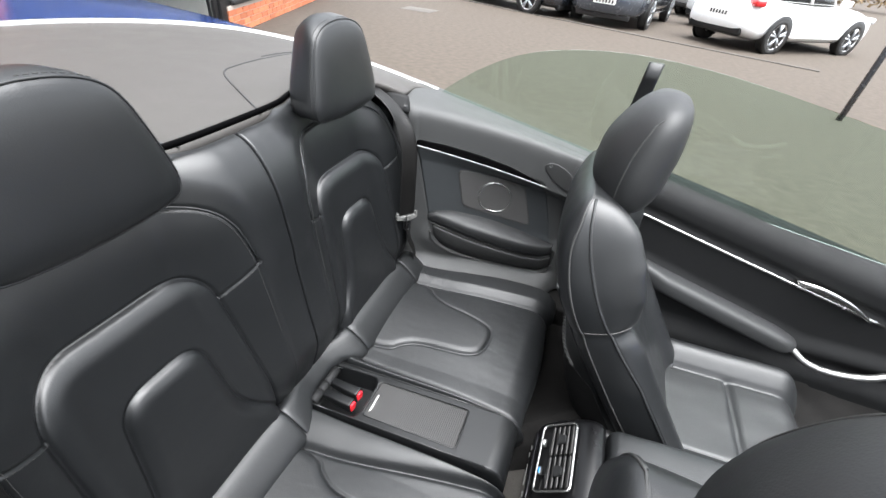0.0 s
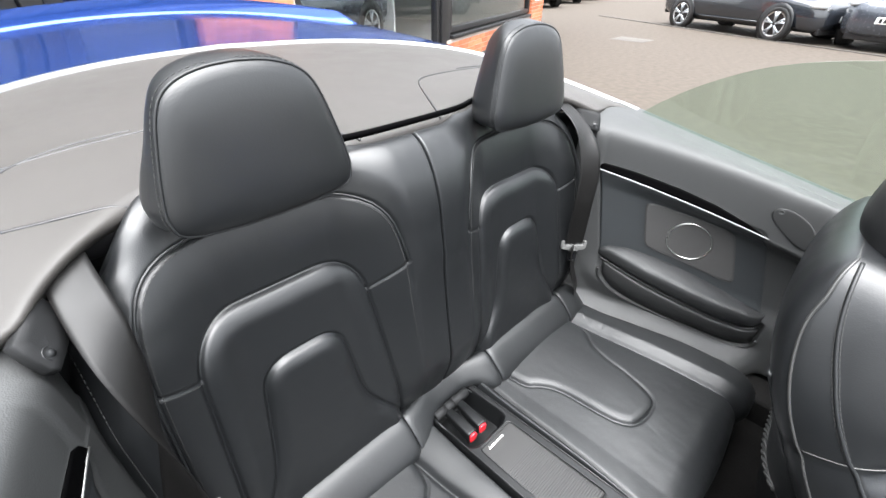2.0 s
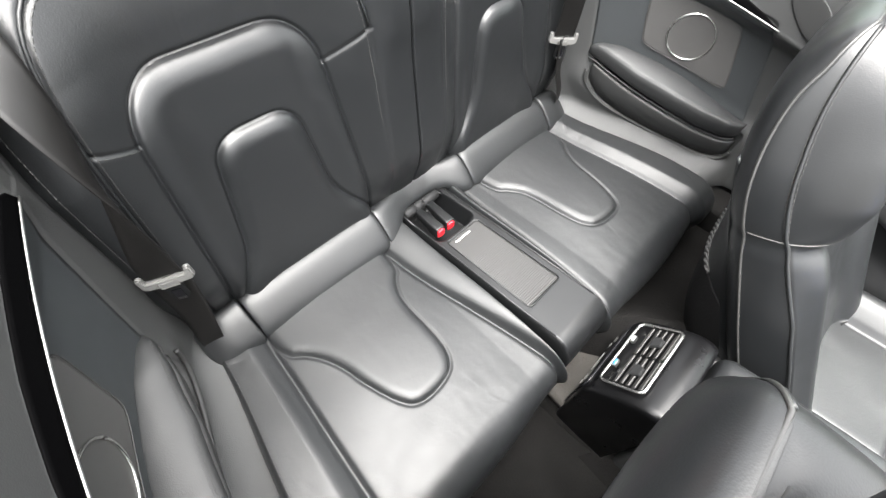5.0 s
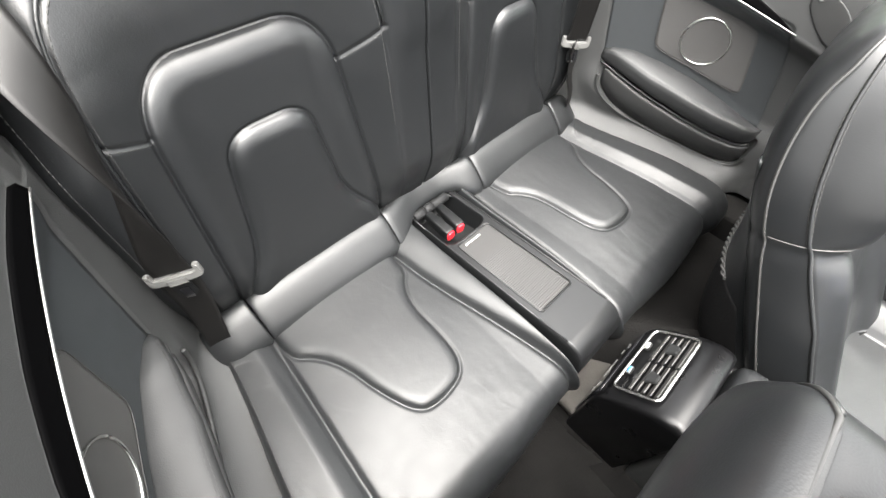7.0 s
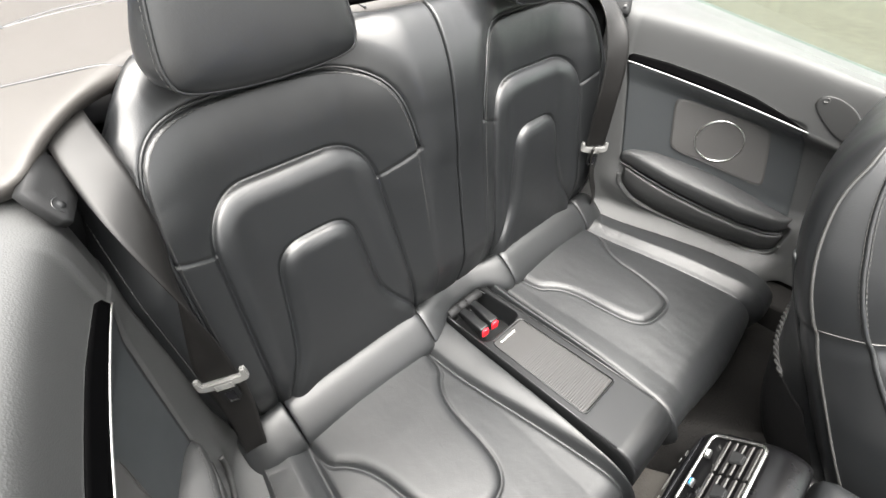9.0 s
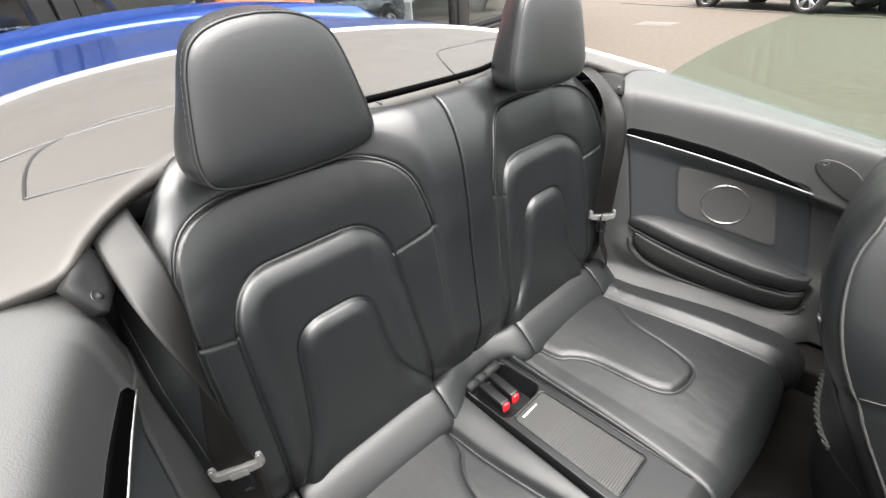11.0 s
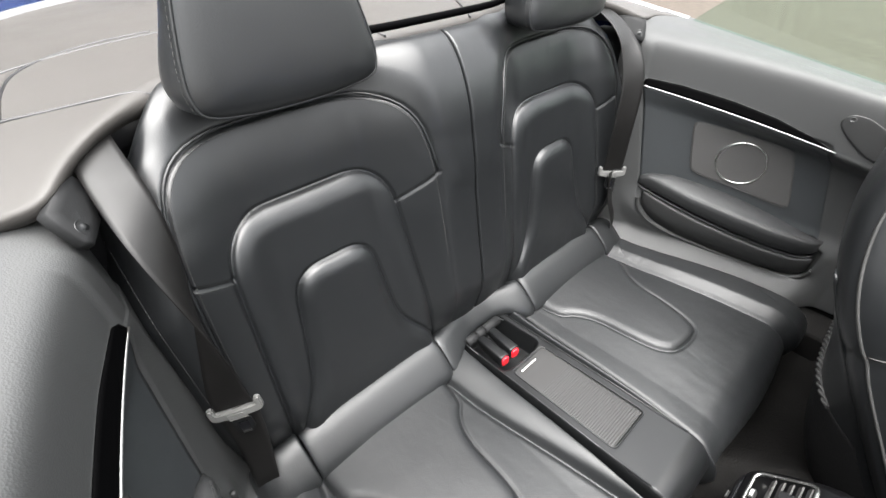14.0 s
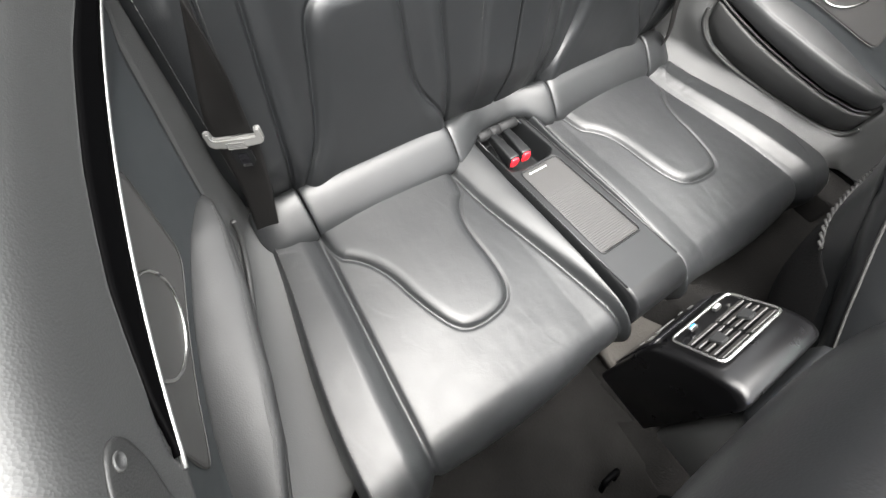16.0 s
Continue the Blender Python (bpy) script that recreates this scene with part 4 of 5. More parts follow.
def armrest():
    root = thing("console_box", "black leather topped console box between the front seats", "console box", at=(0, -0.82, 0.45))
    rows = []
    for y, w, h in ((-0.676, 0.076, 0.010), (-0.678, 0.086, 0.018), (-0.690, 0.091, 0.024), (-0.76, 0.093, 0.026), (-0.85, 0.094, 0.027), (-0.98, 0.092, 0.026), (-1.0, 0.07, 0.018)):
        rows.append(oval((0, y, 0.522 - 0.10 * (y + 0.676)), (1, 0, 0), (0, -0.10, 1), w, h, 5, 40))
    loft("pad", rows, LEATHER_SMOOTH, root)
    box("base", (0.17, 0.32, 0.28), (0, -0.845, 0.35), TRIM, root, bevel=0.01)


armrest()


# ---- front seats ----
def front_section(wide, deep, crown, mid):
    """Half a section of a front backrest, from the rear middle round to the front middle; mid: how far its side seam lies behind the rear."""
    k = min(1.0, deep / 0.10)
    return softened([(0.0, 0.0), (0.50 * wide, -0.001 * k), (0.84 * wide, -0.008 * k), (0.965 * wide, -0.019 * k), (1.0 * wide, -0.036 * k), (1.0 * wide, -0.75 * mid), (0.985 * wide, -mid), (0.955 * wide, -0.5 * (mid + deep)), (0.90 * wide, -0.97 * deep - 0.5 * crown), (0.82 * wide, -1.0 * deep - 1.1 * crown), (0.70 * wide, -0.98 * deep - 0.9 * crown), (0.56 * wide, -0.90 * deep), (0.40 * wide, -0.86 * deep), (0.0, -0.85 * deep)], 3)


def front_rear(z):
    """The rear of a front backrest, seen from the side."""
    return curve(z, [0.30, 0.43, 0.53, 0.63, 0.70, 0.77, 0.83, 0.89, 0.93, 0.99], [-0.805, -0.715, -0.645, -0.580, -0.535, -0.495, -0.468, -0.453, -0.452, -0.458])


def panel_bulge(z):
    """How far the rear panel of a front seat hangs out behind it."""
    return curve(z, [0.30, 0.36, 0.44, 0.58, 0.68, 0.80], [0.14, 0.145, 0.128, 0.066, 0.026, 0.0])


def front_rings(s, slide, up, tilt):
    """The front backrest: sections up a leaning spine, drawn in at a waist below the shoulder bolsters."""
    rows = []
    for t in np.concatenate([np.linspace(0, 0.84, 64), 0.84 + 0.16 * np.sin(np.linspace(0.06, 1, 18) * np.pi / 2)]):
        z = 0.36 + 0.605 * t
        end = max(2e-3, 1 - max(0, (t - 0.84) / 0.16) ** 2.6) ** 0.45
        wide = (0.205 + 0.012 * math.sin(t * math.pi)) * (1 - 0.17 * smooth01(0.66, 1.0, t)) * (0.68 + 0.32 * end)
        waist = math.exp(-(((z - 0.712) / 0.013) ** 2))
        wide = wide * (1 - 0.018 * waist)
        deep = float(np.interp(z, [0.36, 0.56, 0.66, 0.705, 0.73, 0.78, 0.84, 0.90, 0.965], [0.135, 0.135, 0.132, 0.122, 0.136, 0.158, 0.162, 0.145, 0.105])) * (1 - 0.08 * waist) * (0.06 + 0.94 * end)
        mid = float(np.interp(z, [0.36, 0.50, 0.60, 0.675, 0.728, 0.834, 0.91, 0.965], [0.118, 0.114, 0.110, 0.096, 0.086, 0.076, 0.062, 0.050])) * (0.06 + 0.94 * end)
        mid *= 1 - 0.30 * smooth01(0.78, 0.92, z) * (tilt > 0)
        q = front_section(wide, deep * 0.88, 0.12 * deep, min(mid, 0.84 * deep))
        full = np.concatenate([q, (q * [-1, 1])[::-1][1:-1]])
        shift = (1 - end) * 0.046
        rows.append(np.stack([s * 0.362 + full[:, 0], front_rear(z) + slide + tilt * (max(z, 0.72) - 0.93) - shift + full[:, 1], z + up * t - 0.35 * (full[:, 1] + 0.5 * deep) * end], -1))
    return rows


def front_seat(s, slide, up=0.0, lift=0.0, tilt=0.0):
    root = thing("front_car_seat", "black leather front seat with stitched piping, seen from behind", "car seat", "front seats", at=(0.362 * s, -0.85, 0.2))
    rows = front_rings(s, slide, up, tilt)
    back = loft("backrest", rows, LEATHER, root)
    n = len(rows[0])
    q = front_section(1.0, 1.0, 0.1, 0.58)
    rear_at = int(np.argmin(np.abs(q[:, 0] - 0.995) + 10 * (q[:, 1] < -0.1)))
    front_at = int(np.argmin((q[:, 0] - 0.983) ** 2 + (q[:, 1] + 0.58) ** 2))
    c = [r_.mean(0) for r_ in rows]

    def along(j, k=1.004, lo=2, hi=80):
        return [c[i] + (rows[i][j % n] - c[i]) * k for i in range(lo, hi)]

    tube("rear_piping", along(rear_at, 1.004, 2, 80) + along(-rear_at, 1.004, 2, 80)[::-1], 0.0020, PIPING, back)
    for sign in (1, -1):
        tube("front_piping", along(sign * front_at, 1.003, 2, 79), 0.0026, LEATHER_SMOOTH, back)
        for o in (-1, 1):
            stitches("stitching", along(sign * (front_at + o), 1.003, 2, 79), THREAD, back, r=0.0008, length=0.005, gap=0.003)
        i = 45
        lo, hi = rear_at + 1, front_at + 22
        seam = [c[i] + (rows[i][(sign * j) % n] - c[i]) * 1.002 for j in range(lo, hi)]
        tube("cross_seam", seam, 0.0011, PIPING, back)
    # headrest and its posts
    rest_y = -0.552 + 0.62 * slide - (0.036 if tilt > 0 else 0.0)
    rings = headrest_rings(0.362 * s, rest_y, 0.918 + lift, 0.128, 0.215, 0.068, -0.14, 2.5)
    rest = loft("headrest", rings, REST_LEATHER, root)
    for sign in (1, -1):
        seam = [r_[int(np.argmax(sign * (r_[:, 0] - r_[:, 0].mean()) + 0.75 * (r_[:, 1] - r_[:, 1].mean())))] for r_ in rings[1:-3]]
        tube("side_seam", softened(seam, 3), 0.0013, PIPING, rest)
        stitches("stitching", [np.asarray(p) + [0, -0.006, 0.001] for p in softened(seam, 2)], THREAD, rest, r=0.0009)
    for o in (-0.045, 0.045):
        rows2 = [oval((0.362 * s + o, rest_y - 0.005, z), (1, 0, 0), (0, 1, 0), r, r, 2, 14) for z, r in ((0.84, 0.006), (0.90, 0.006), (0.935 + lift, 0.006))]
        loft("post", rows2, SATIN, root)
    # cushion with side bolsters
    a, w = np.meshgrid(np.linspace(-1, 1, 90), np.linspace(0, 1, 80), indexing="ij")
    X = 0.362 * s + 0.235 * a
    Y = -0.68 + slide - 0.56 * w
    Z = 0.365 + 0.045 * smooth01(0.50, 0.78, np.abs(a)) - 0.10 * np.clip((np.abs(a) - 0.80) / 0.20, 0, 1) ** 2.5 + 0.035 * w - 0.11 * np.clip((w - 0.82) / 0.18, 0, 1) ** 2.4
    Z += groove(np.abs(np.abs(a) - 0.56), 0.010, 0.025) + groove(w - 0.62, 0.010, 0.015) * (np.abs(a) < 0.56) + 0.002 * wrinkles(X, Y, 50, 1.0)
    from_grid("seat_cushion", np.stack([X, Y, Z], -1), LEATHER_SMOOTH, root, back=(0, 0, -0.12))
    box("seat_base", (0.40, 0.46, 0.10), (0.362 * s, -0.97 + slide, 0.25), TRIM, root, bevel=0.02)
    # slack rear panel with a map net, whose elastic edge runs across it
    def panel_y(q, z):
        return front_rear(z) + slide + tilt * (np.maximum(z, 0.72) - 0.93) + 0.0015 + panel_bulge(z) * (1 - np.abs(q) ** 5)

    a, z = np.meshgrid(np.linspace(-1, 1, 50), np.linspace(0.31, 0.79, 50), indexing="ij")
    from_grid("rear_panel", np.stack([0.362 * s + 0.190 * a, panel_y(a, z), z], -1), LEATHER, root, back=(0, -0.006, 0), shell=True)
    for turn in (0.0, math.pi):
        braid = []
        for k, q in enumerate(np.linspace(-0.84, 0.84, 130)):
            high = 0.53 + 0.08 * (1 - q * q)
            braid.append((0.362 * s + 0.190 * q, float(panel_y(q, high)) + 0.003 + 0.0026 * math.sin(k * 0.9 + turn), high + 0.0026 * math.cos(k * 0.9 + turn)))
        tube("net_edge", braid, 0.0028, TRIM_GREY, root, "braided grey elastic edge of the map net", n=6)
    a, w = np.meshgrid(np.linspace(-0.97, 0.97, 40), np.linspace(0, 1, 20), indexing="ij")
    z = 0.32 + (0.21 + 0.08 * (1 - a * a)) * w
    from_grid("map_net", np.stack([0.362 * s + 0.190 * a, panel_y(a, z) + 0.002, z], -1), NET, root, "black net of the map pocket", back=(0, -0.001, 0), shell=True)
    for o in (-0.162, 0.162):
        box("seat_rail", (0.030, 0.36, 0.026), (0.362 * s + o, -0.86 + slide, 0.222), SLOT_BLACK, root, "black seat rail", 0.005)
        rail_end = corners([(-0.017, -0.002), (0.017, -0.002), (0.017, 0.046), (-0.017, 0.046)], 0.006, 4)
        tube("rail_end_cover", [(0.362 * s + o + u, -0.612 + slide + 0.4 * v, 0.215 + v) for u, v in rail_end], 0.0055, SLOT_BLACK, root, "black rail end cover", closed=True)
    return root


for side in (-1, 1):
    front_seat(side, 0.0 if side > 0 else -0.100, 0.0 if side > 0 else -0.034, 0.0 if side > 0 else 0.024, 0.0 if side > 0 else 0.16)


# ---- doors and glass ----
def door_sill(y):
    """The top of the door, which falls towards the front."""
    return 0.868 + 0.200 * (np.asarray(y, float) + 0.60)


def front_door(s):
    root = thing("car_door", "dark trimmed car door with chrome strip, padded armrest and handle", "car door", "car doors", at=(0.68 * s, -1.1, 0.3))
    Y, V = np.meshgrid(np.linspace(-0.60, -1.75, 120), np.linspace(0.22, 0.97, 110), indexing="ij")

    def point(y, v, lift=0.0):
        y, v = np.asarray(y, float), np.asarray(v, float)
        top = door_sill(y) - 0.06
        a = np.clip((v - top) / 0.11, 0, 1) * np.pi / 2
        rest = line_distance(y, v, [(-0.66, 0.60), (-1.20, 0.455), (-1.60, 0.47)])
        h = 0.018 * smooth01(0.05, 0.0, rest) + lift
        h = h + 0.03 * smooth01(0.44, 0.36, v)
        strip = 0.745 + (y + 0.675) * 0.22
        h = h - 0.006 * smooth01(0.004, -0.004, np.abs(v - strip - 0.016) - 0.012)
        x = 0.662 + 0.06 * (1 - np.cos(a)) - np.cos(a) * h
        z = np.where(v < top, v, top + 0.06 * np.sin(a))
        return np.stack([s * x, y, z], -1)

    V = np.minimum(V, door_sill(Y) + 0.05)
    from_grid("panel", point(Y, V), DOOR_TRIM, root, back=(0.03 * s, 0, 0))
    ys = np.linspace(-0.63, -1.34, 24)
    loft("chrome_strip", [oval(point(y, 0.745 + (y + 0.675) * 0.22, 0.005), (0, 0, 1), (1, 0, 0), 0.004, 0.003, 3, 8) for y in ys], CHROME, root, "thin polished chrome strip")
    rows = []
    for k, y in enumerate(np.linspace(-0.66, -1.19, 40)):
        e = k / 39
        z = 0.598 - 0.25 * (-0.66 - y)
        out = 0.058 * min(1.0, e / 0.25) ** 0.6 * (1 - 0.5 * max(0, (e - 0.9) / 0.1) ** 2)
        high = 0.030 * (1 - 0.5 * max(0, (e - 0.85) / 0.15) ** 2)
        rows.append(oval((s * (0.660 - 0.5 * out), y, z), (1, 0, 0), (0, 0, 1), 0.5 * out + 0.006, high, 3.2, 28))
    loft("armrest", rows, ARM_LEATHER, root, "padded black leather armrest")
    tube("pull_handle", softened([(s * 0.640, -1.18, 0.462), (s * 0.606, -1.24, 0.430), (s * 0.606, -1.36, 0.445), (s * 0.640, -1.44, 0.470)], 2), 0.010, ALUMINIUM, root, "satin pull handle")
    grip = softened([(-1.10, 0.662), (-1.16, 0.664), (-1.24, 0.640), (-1.30, 0.605)], 2)
    loft("door_handle", [oval(point(y, z, 0.020 * math.sin(k / (len(grip) - 1) * math.pi) + 0.004), (0, 0.4, 0.9), (1, 0, 0), 0.012 * (0.4 + 0.6 * math.sin(k / (len(grip) - 1) * math.pi)), 0.006, 2.5, 12) for k, (y, z) in enumerate(grip)], CHROME, root, "chrome inner door handle")
    return root


def outer_side(s):
    """The painted flank of the car below the sill."""
    y, v = np.meshgrid(np.linspace(0.95, -1.85, 70), np.linspace(0, 1, 30), indexing="ij")
    top = sill_z(np.minimum(y, 0.2)) - 0.012 - 0.04 * smooth01(-0.05, -0.30, y) - 0.10 * smooth01(-0.50, -1.70, y) + 0.05 * smooth01(0.1, 0.9, y)
    a = np.clip(v / 0.4, 0, 1) * np.pi / 2
    x = 0.703 + 0.13 * (1 - np.cos(a)) - 0.05 * smooth01(0.6, 1, v) - 0.10 * smooth01(0.5, 0.95, y)
    return np.stack([s * x, y, top - 0.24 * np.sin(a) - (top - 0.44) * np.clip((v - 0.4) / 0.6, 0, 1)], -1)


car = thing("convertible_car", "blue convertible car with its roof folded away", "car", at=(0, 0, 0.0))
for side in (-1, 1):
    front_door(side)
    from_grid("side_panel", outer_side(side), BLUE, car, back=(-0.02 * side, 0, 0))


def far_windows():
    """Raised, green-tinted side glass with a curved top edge, in two panes."""
    top = softened([(-0.005, 0.935), (-0.06, 0.985), (-0.15, 1.048), (-0.26, 1.10), (-0.39, 1.127), (-0.55, 1.136), (-0.74, 1.122), (-0.96, 1.085), (-1.25, 1.03), (-1.62, 0.90)], 3)
    root = thing("side_window", "raised green-tinted car side window with a curved top edge", "car window", at=(0.69, -0.6, 0.9))
    for y0, y1 in ((-0.006, -0.5635), (-0.5645, -1.60)):
        ys = np.linspace(y0, y1, 50)
        zt = np.interp(-ys, -top[:, 0], top[:, 1])
        zb = sill_z(ys) - 0.03
        t = np.linspace(0, 1, 14)
        Z = zb[:, None] + (zt - zb)[:, None] * t
        X = 0.694 - 0.012 * np.clip((Z - 0.9) / 0.2, -0.3, 1.5)
        pane = from_grid("pane", np.stack([X, np.repeat(ys[:, None], 14, 1), Z], -1), TINT, root, back=(0.004, 0, 0))
        pane.visible_shadow = False
        pane.data.polygons.foreach_set("use_smooth", [False] * len(pane.data.polygons))
    seal = [oval((0.690 - 0.012 * (z - 0.9) / 0.2, -0.557 - 0.06 * (z - 1.0), z), (0, 1, 0), (1, 0, 0), 0.018, 0.006, 3, 12) for z in np.linspace(0.84, 1.124, 8)]
    loft("seal", seal, SATIN, root, "black rubber window seal")
    tube("sill_rubber", [(0.688, y, float(ridge_z(y)) - 0.006) for y in np.linspace(0.0, -0.56, 20)], 0.005, SATIN, root)


far_windows()


# ---- hood cover, rim and boot ----
RIM = softened([(0.700, -0.02, 0.950), (0.702, 0.20, 0.985), (0.66, 0.42, 1.024), (0.54, 0.64, 1.052), (0.30, 0.82, 1.062), (0.0, 0.865, 1.066)], 3)
RIM = np.concatenate([RIM, (RIM * [-1, 1, 1])[::-1][1:]])[::-1]


def hood_cover():
    root = thing("hood_cover", "grey-brown matt cover over the folded hood", "car hood cover", at=(0, 0.5, 1.0))
    half_front = [(0.64, 0.040, 0.960), (0.56, 0.026, 0.974), (0.517, 0.014, 0.982), (0.494, 0.043, 0.999), (0.464, 0.067, 1.012), (0.436, 0.085, 1.020), (0.40, 0.105, 1.028), (0.36, 0.122, 1.033), (0.26, 0.125, 1.036), (0.17, 0.105, 1.036), (0.12, 0.086, 1.036), (0.0, 0.084, 1.036)]
    front = softened([(-x, y, z) for x, y, z in half_front] + half_front[::-1][1:], 3)
    la = np.concatenate([[0], np.cumsum(np.linalg.norm(np.diff(front, axis=0), axis=1))])
    lb = np.concatenate([[0], np.cumsum(np.linalg.norm(np.diff(RIM, axis=0), axis=1))])
    u = np.linspace(0, 1, 140)
    F = np.stack([np.interp(u * la[-1], la, front[:, k]) for k in range(3)], -1)
    B = np.stack([np.interp(u * lb[-1], lb, RIM[:, k]) for k in range(3)], -1)
    t = np.linspace(0, 1, 70)[:, None, None]
    P = F[None] * (1 - t) + B[None] * t
    P[..., 2] += 0.020 * np.sin(t[..., 0] * np.pi) * (1 - np.abs(u - 0.5) * 1.4)[None]
    P[..., 2] -= (0.003 + 0.011 * smooth01(0.45, 0.37, np.abs(F[:, 0])))[None] * (1 - np.clip(t[..., 0] / 0.03, 0, 1)) ** 2
    from_grid("cover", P, COVER, root, back=(0, 0.010, -0.014))
    flat = P.reshape(-1, 3)
    for s in (-1, 1):
        for line in ([(0.085, 0.095), (0.122, 0.165), (0.180, 0.268), (0.225, 0.290), (0.38, 0.294), (0.56, 0.27)], [(0.526, 0.150), (0.519, 0.215), (0.500, 0.268), (0.43, 0.302), (0.34, 0.305)], [(0.526, 0.150), (0.45, 0.126), (0.386, 0.112)]):
            pts = softened(line, 3)
            high = [flat[np.argmin((flat[:, 0] - s * x) ** 2 + (flat[:, 1] - y) ** 2), 2] for x, y in pts]
            high = np.convolve(np.pad(high, 3, mode="edge"), np.ones(7) / 7, "valid")
            tube("panel_joint", [(s * x, y, z - 0.0004) for (x, y), z in zip(pts, high)], 0.0023, FRAME, root, n=6)
    edge = [F[i] + np.array([0, -0.008, -0.003]) for i in range(0, 140)]
    tube("front_edge", [p + np.array([0, 0.002, 0.015]) for p in edge if abs(p[0]) < 0.30], 0.0055, SLOT_BLACK, root, "black rubber front edge")
    return root


hood_cover()
tube("trim_rim", RIM + [0, 0.010, -0.003], 0.0125, ALUMINIUM, car, "satin aluminium trim around the cabin", n=10)


def boot_lid():
    """The lid: a panel that rises gently to the rear, a shut line, and a raised lip behind it."""
    u = np.linspace(-1, 1, 90)
    P = np.zeros((90, 90, 3))
    t = np.linspace(0, 1, 90)
    for i, a in enumerate(u):
        y0 = 0.885 - 0.50 * abs(a) ** 3.0
        y1 = 1.50 - 0.22 * abs(a) ** 2.4
        flat, lip, back = np.clip(t / 0.66, 0, 1), np.clip((t - 0.66) / 0.2, 0, 1), np.clip((t - 0.86) / 0.14, 0, 1)
        y = y0 + (y1 - y0) * flat + 0.105 * lip + 0.03 * back
        z = 1.050 - 0.032 * a * a + (0.054 - 0.026 * a * a) * flat + 0.008 * np.sin(flat * np.pi) + 0.047 * (0.70 * lip + 0.30 * np.sin(lip * np.pi / 2)) - 0.32 * back ** 1.6
        z -= 0.006 * np.exp(-(((t - 0.655) / 0.009) ** 2))
        P[i] = np.stack([a * (0.66 + 0.06 * flat - 0.03 * lip), y, z], -1)
    return from_grid("boot_lid", P, BLUE, car, back=(0, -0.01, -0.02))


boot_lid()
box("shelf_gap", (0.90, 0.06, 0.03), (0, 0.150, 0.985), FRAME, car, "", 0.004)
# bulkhead and wheel wells that close the cabin behind and beside the seats
box("bulkhead", (1.36, 0.04, 0.75), (0, 0.30, 0.60), TRIM, car, bevel=0.005)
box("underbody", (1.50, 2.90, 0.05), (0, -0.35, 0.15), TRIM, car, bevel=0.005)
for side in (-1, 1):
    box("inner_sill", (0.10, 0.66, 0.34), (0.635 * side, -0.25, 0.20), CARPET, car, bevel=0.01)
    box("shoulder_filler", (0.14, 0.12, 0.28), (0.565 * side, 0.125, 0.80), BRACKET, car, bevel=0.045)


# rear end, front end and wheels, which close the car below the sills
def rear_end():
    rows = []
    for t in np.linspace(0, 1, 12):
        z = 1.02 - 0.80 * t
        wide = 0.60 + 0.22 * smooth01(0.0, 0.35, t) - 0.08 * smooth01(0.7, 1, t)
        rows.append(oval((0, 0.92, z), (1, 0, 0), (0, 1, 0), wide, 0.66 + 0.10 * smooth01(0, 0.4, t) - 0.08 * smooth01(0.7, 1, t), 3.0, 60))
    loft("rear_body", [np.stack([r[:, 0], np.maximum(r[:, 1], 0.42), r[:, 2]], -1) for r in rows], BLUE, car)


rear_end()
rows = []
for y, z, w in ((-1.80, 0.80, 0.74), (-2.2, 0.76, 0.80), (-2.7, 0.70, 0.80), (-2.95, 0.62, 0.72), (-3.02, 0.50, 0.62)):
    rows.append(oval((0, y, (z + 0.2) / 2), (1, 0, 0), (0, 0, 1), w, (z - 0.2) / 2, 4, 40))
loft("bonnet", rows, BLUE, car)
box("scuttle", (1.44, 0.10, 0.62), (0, -1.80, 0.46), TRIM, car, bevel=0.02)


# ---- outdoors ----
def plain_ground():
    bm = bmesh.new()
    bmesh.ops.create_grid(bm, x_segments=60, y_segments=60, size=400)
    return tagged(part("ground", bm, ASPHALT), "worn brown-grey asphalt of a car dealer's yard", "ground", kind="structure")


plain_ground()
cover = thing("drain_cover", "flat grey concrete drain cover set in the asphalt", "drain cover", at=(9.4, 3.95, 0))
box("slab", (0.62, 0.75, 0.03), (9.45, 3.85, -0.009), CONCRETE_DARK, cover, bevel=0.006)
kerb_line = [(13.9, 7.0), (13.61, 6.24), (11.93, 2.32), (11.08, -0.09), (10.52, -1.53), (9.6, -4.2)]
bm = bmesh.new()
for (xa, ya), (xb, yb) in zip(kerb_line, kerb_line[1:]):
    d = Vector((xb - xa, yb - ya, 0)).normalized()
    n = Vector((-d.y, d.x, 0)) * 0.045
    a, b = Vector((xa, ya, 0)), Vector((xb, yb, 0))
    low = [bm.verts.new(v) for v in (a - n, b - n, b + n, a + n)]
    high = [bm.verts.new(v.co + Vector((0, 0, 0.018))) for v in low]
    bm.faces.new(high)
    for k in range(4):
        bm.faces.new((low[k], low[(k + 1) % 4], high[(k + 1) % 4], high[k]))
tagged(part("kerb", bm, CONCRETE_DARK, smooth=False), "low concrete edging strip across the yard", "kerb", kind="structure")


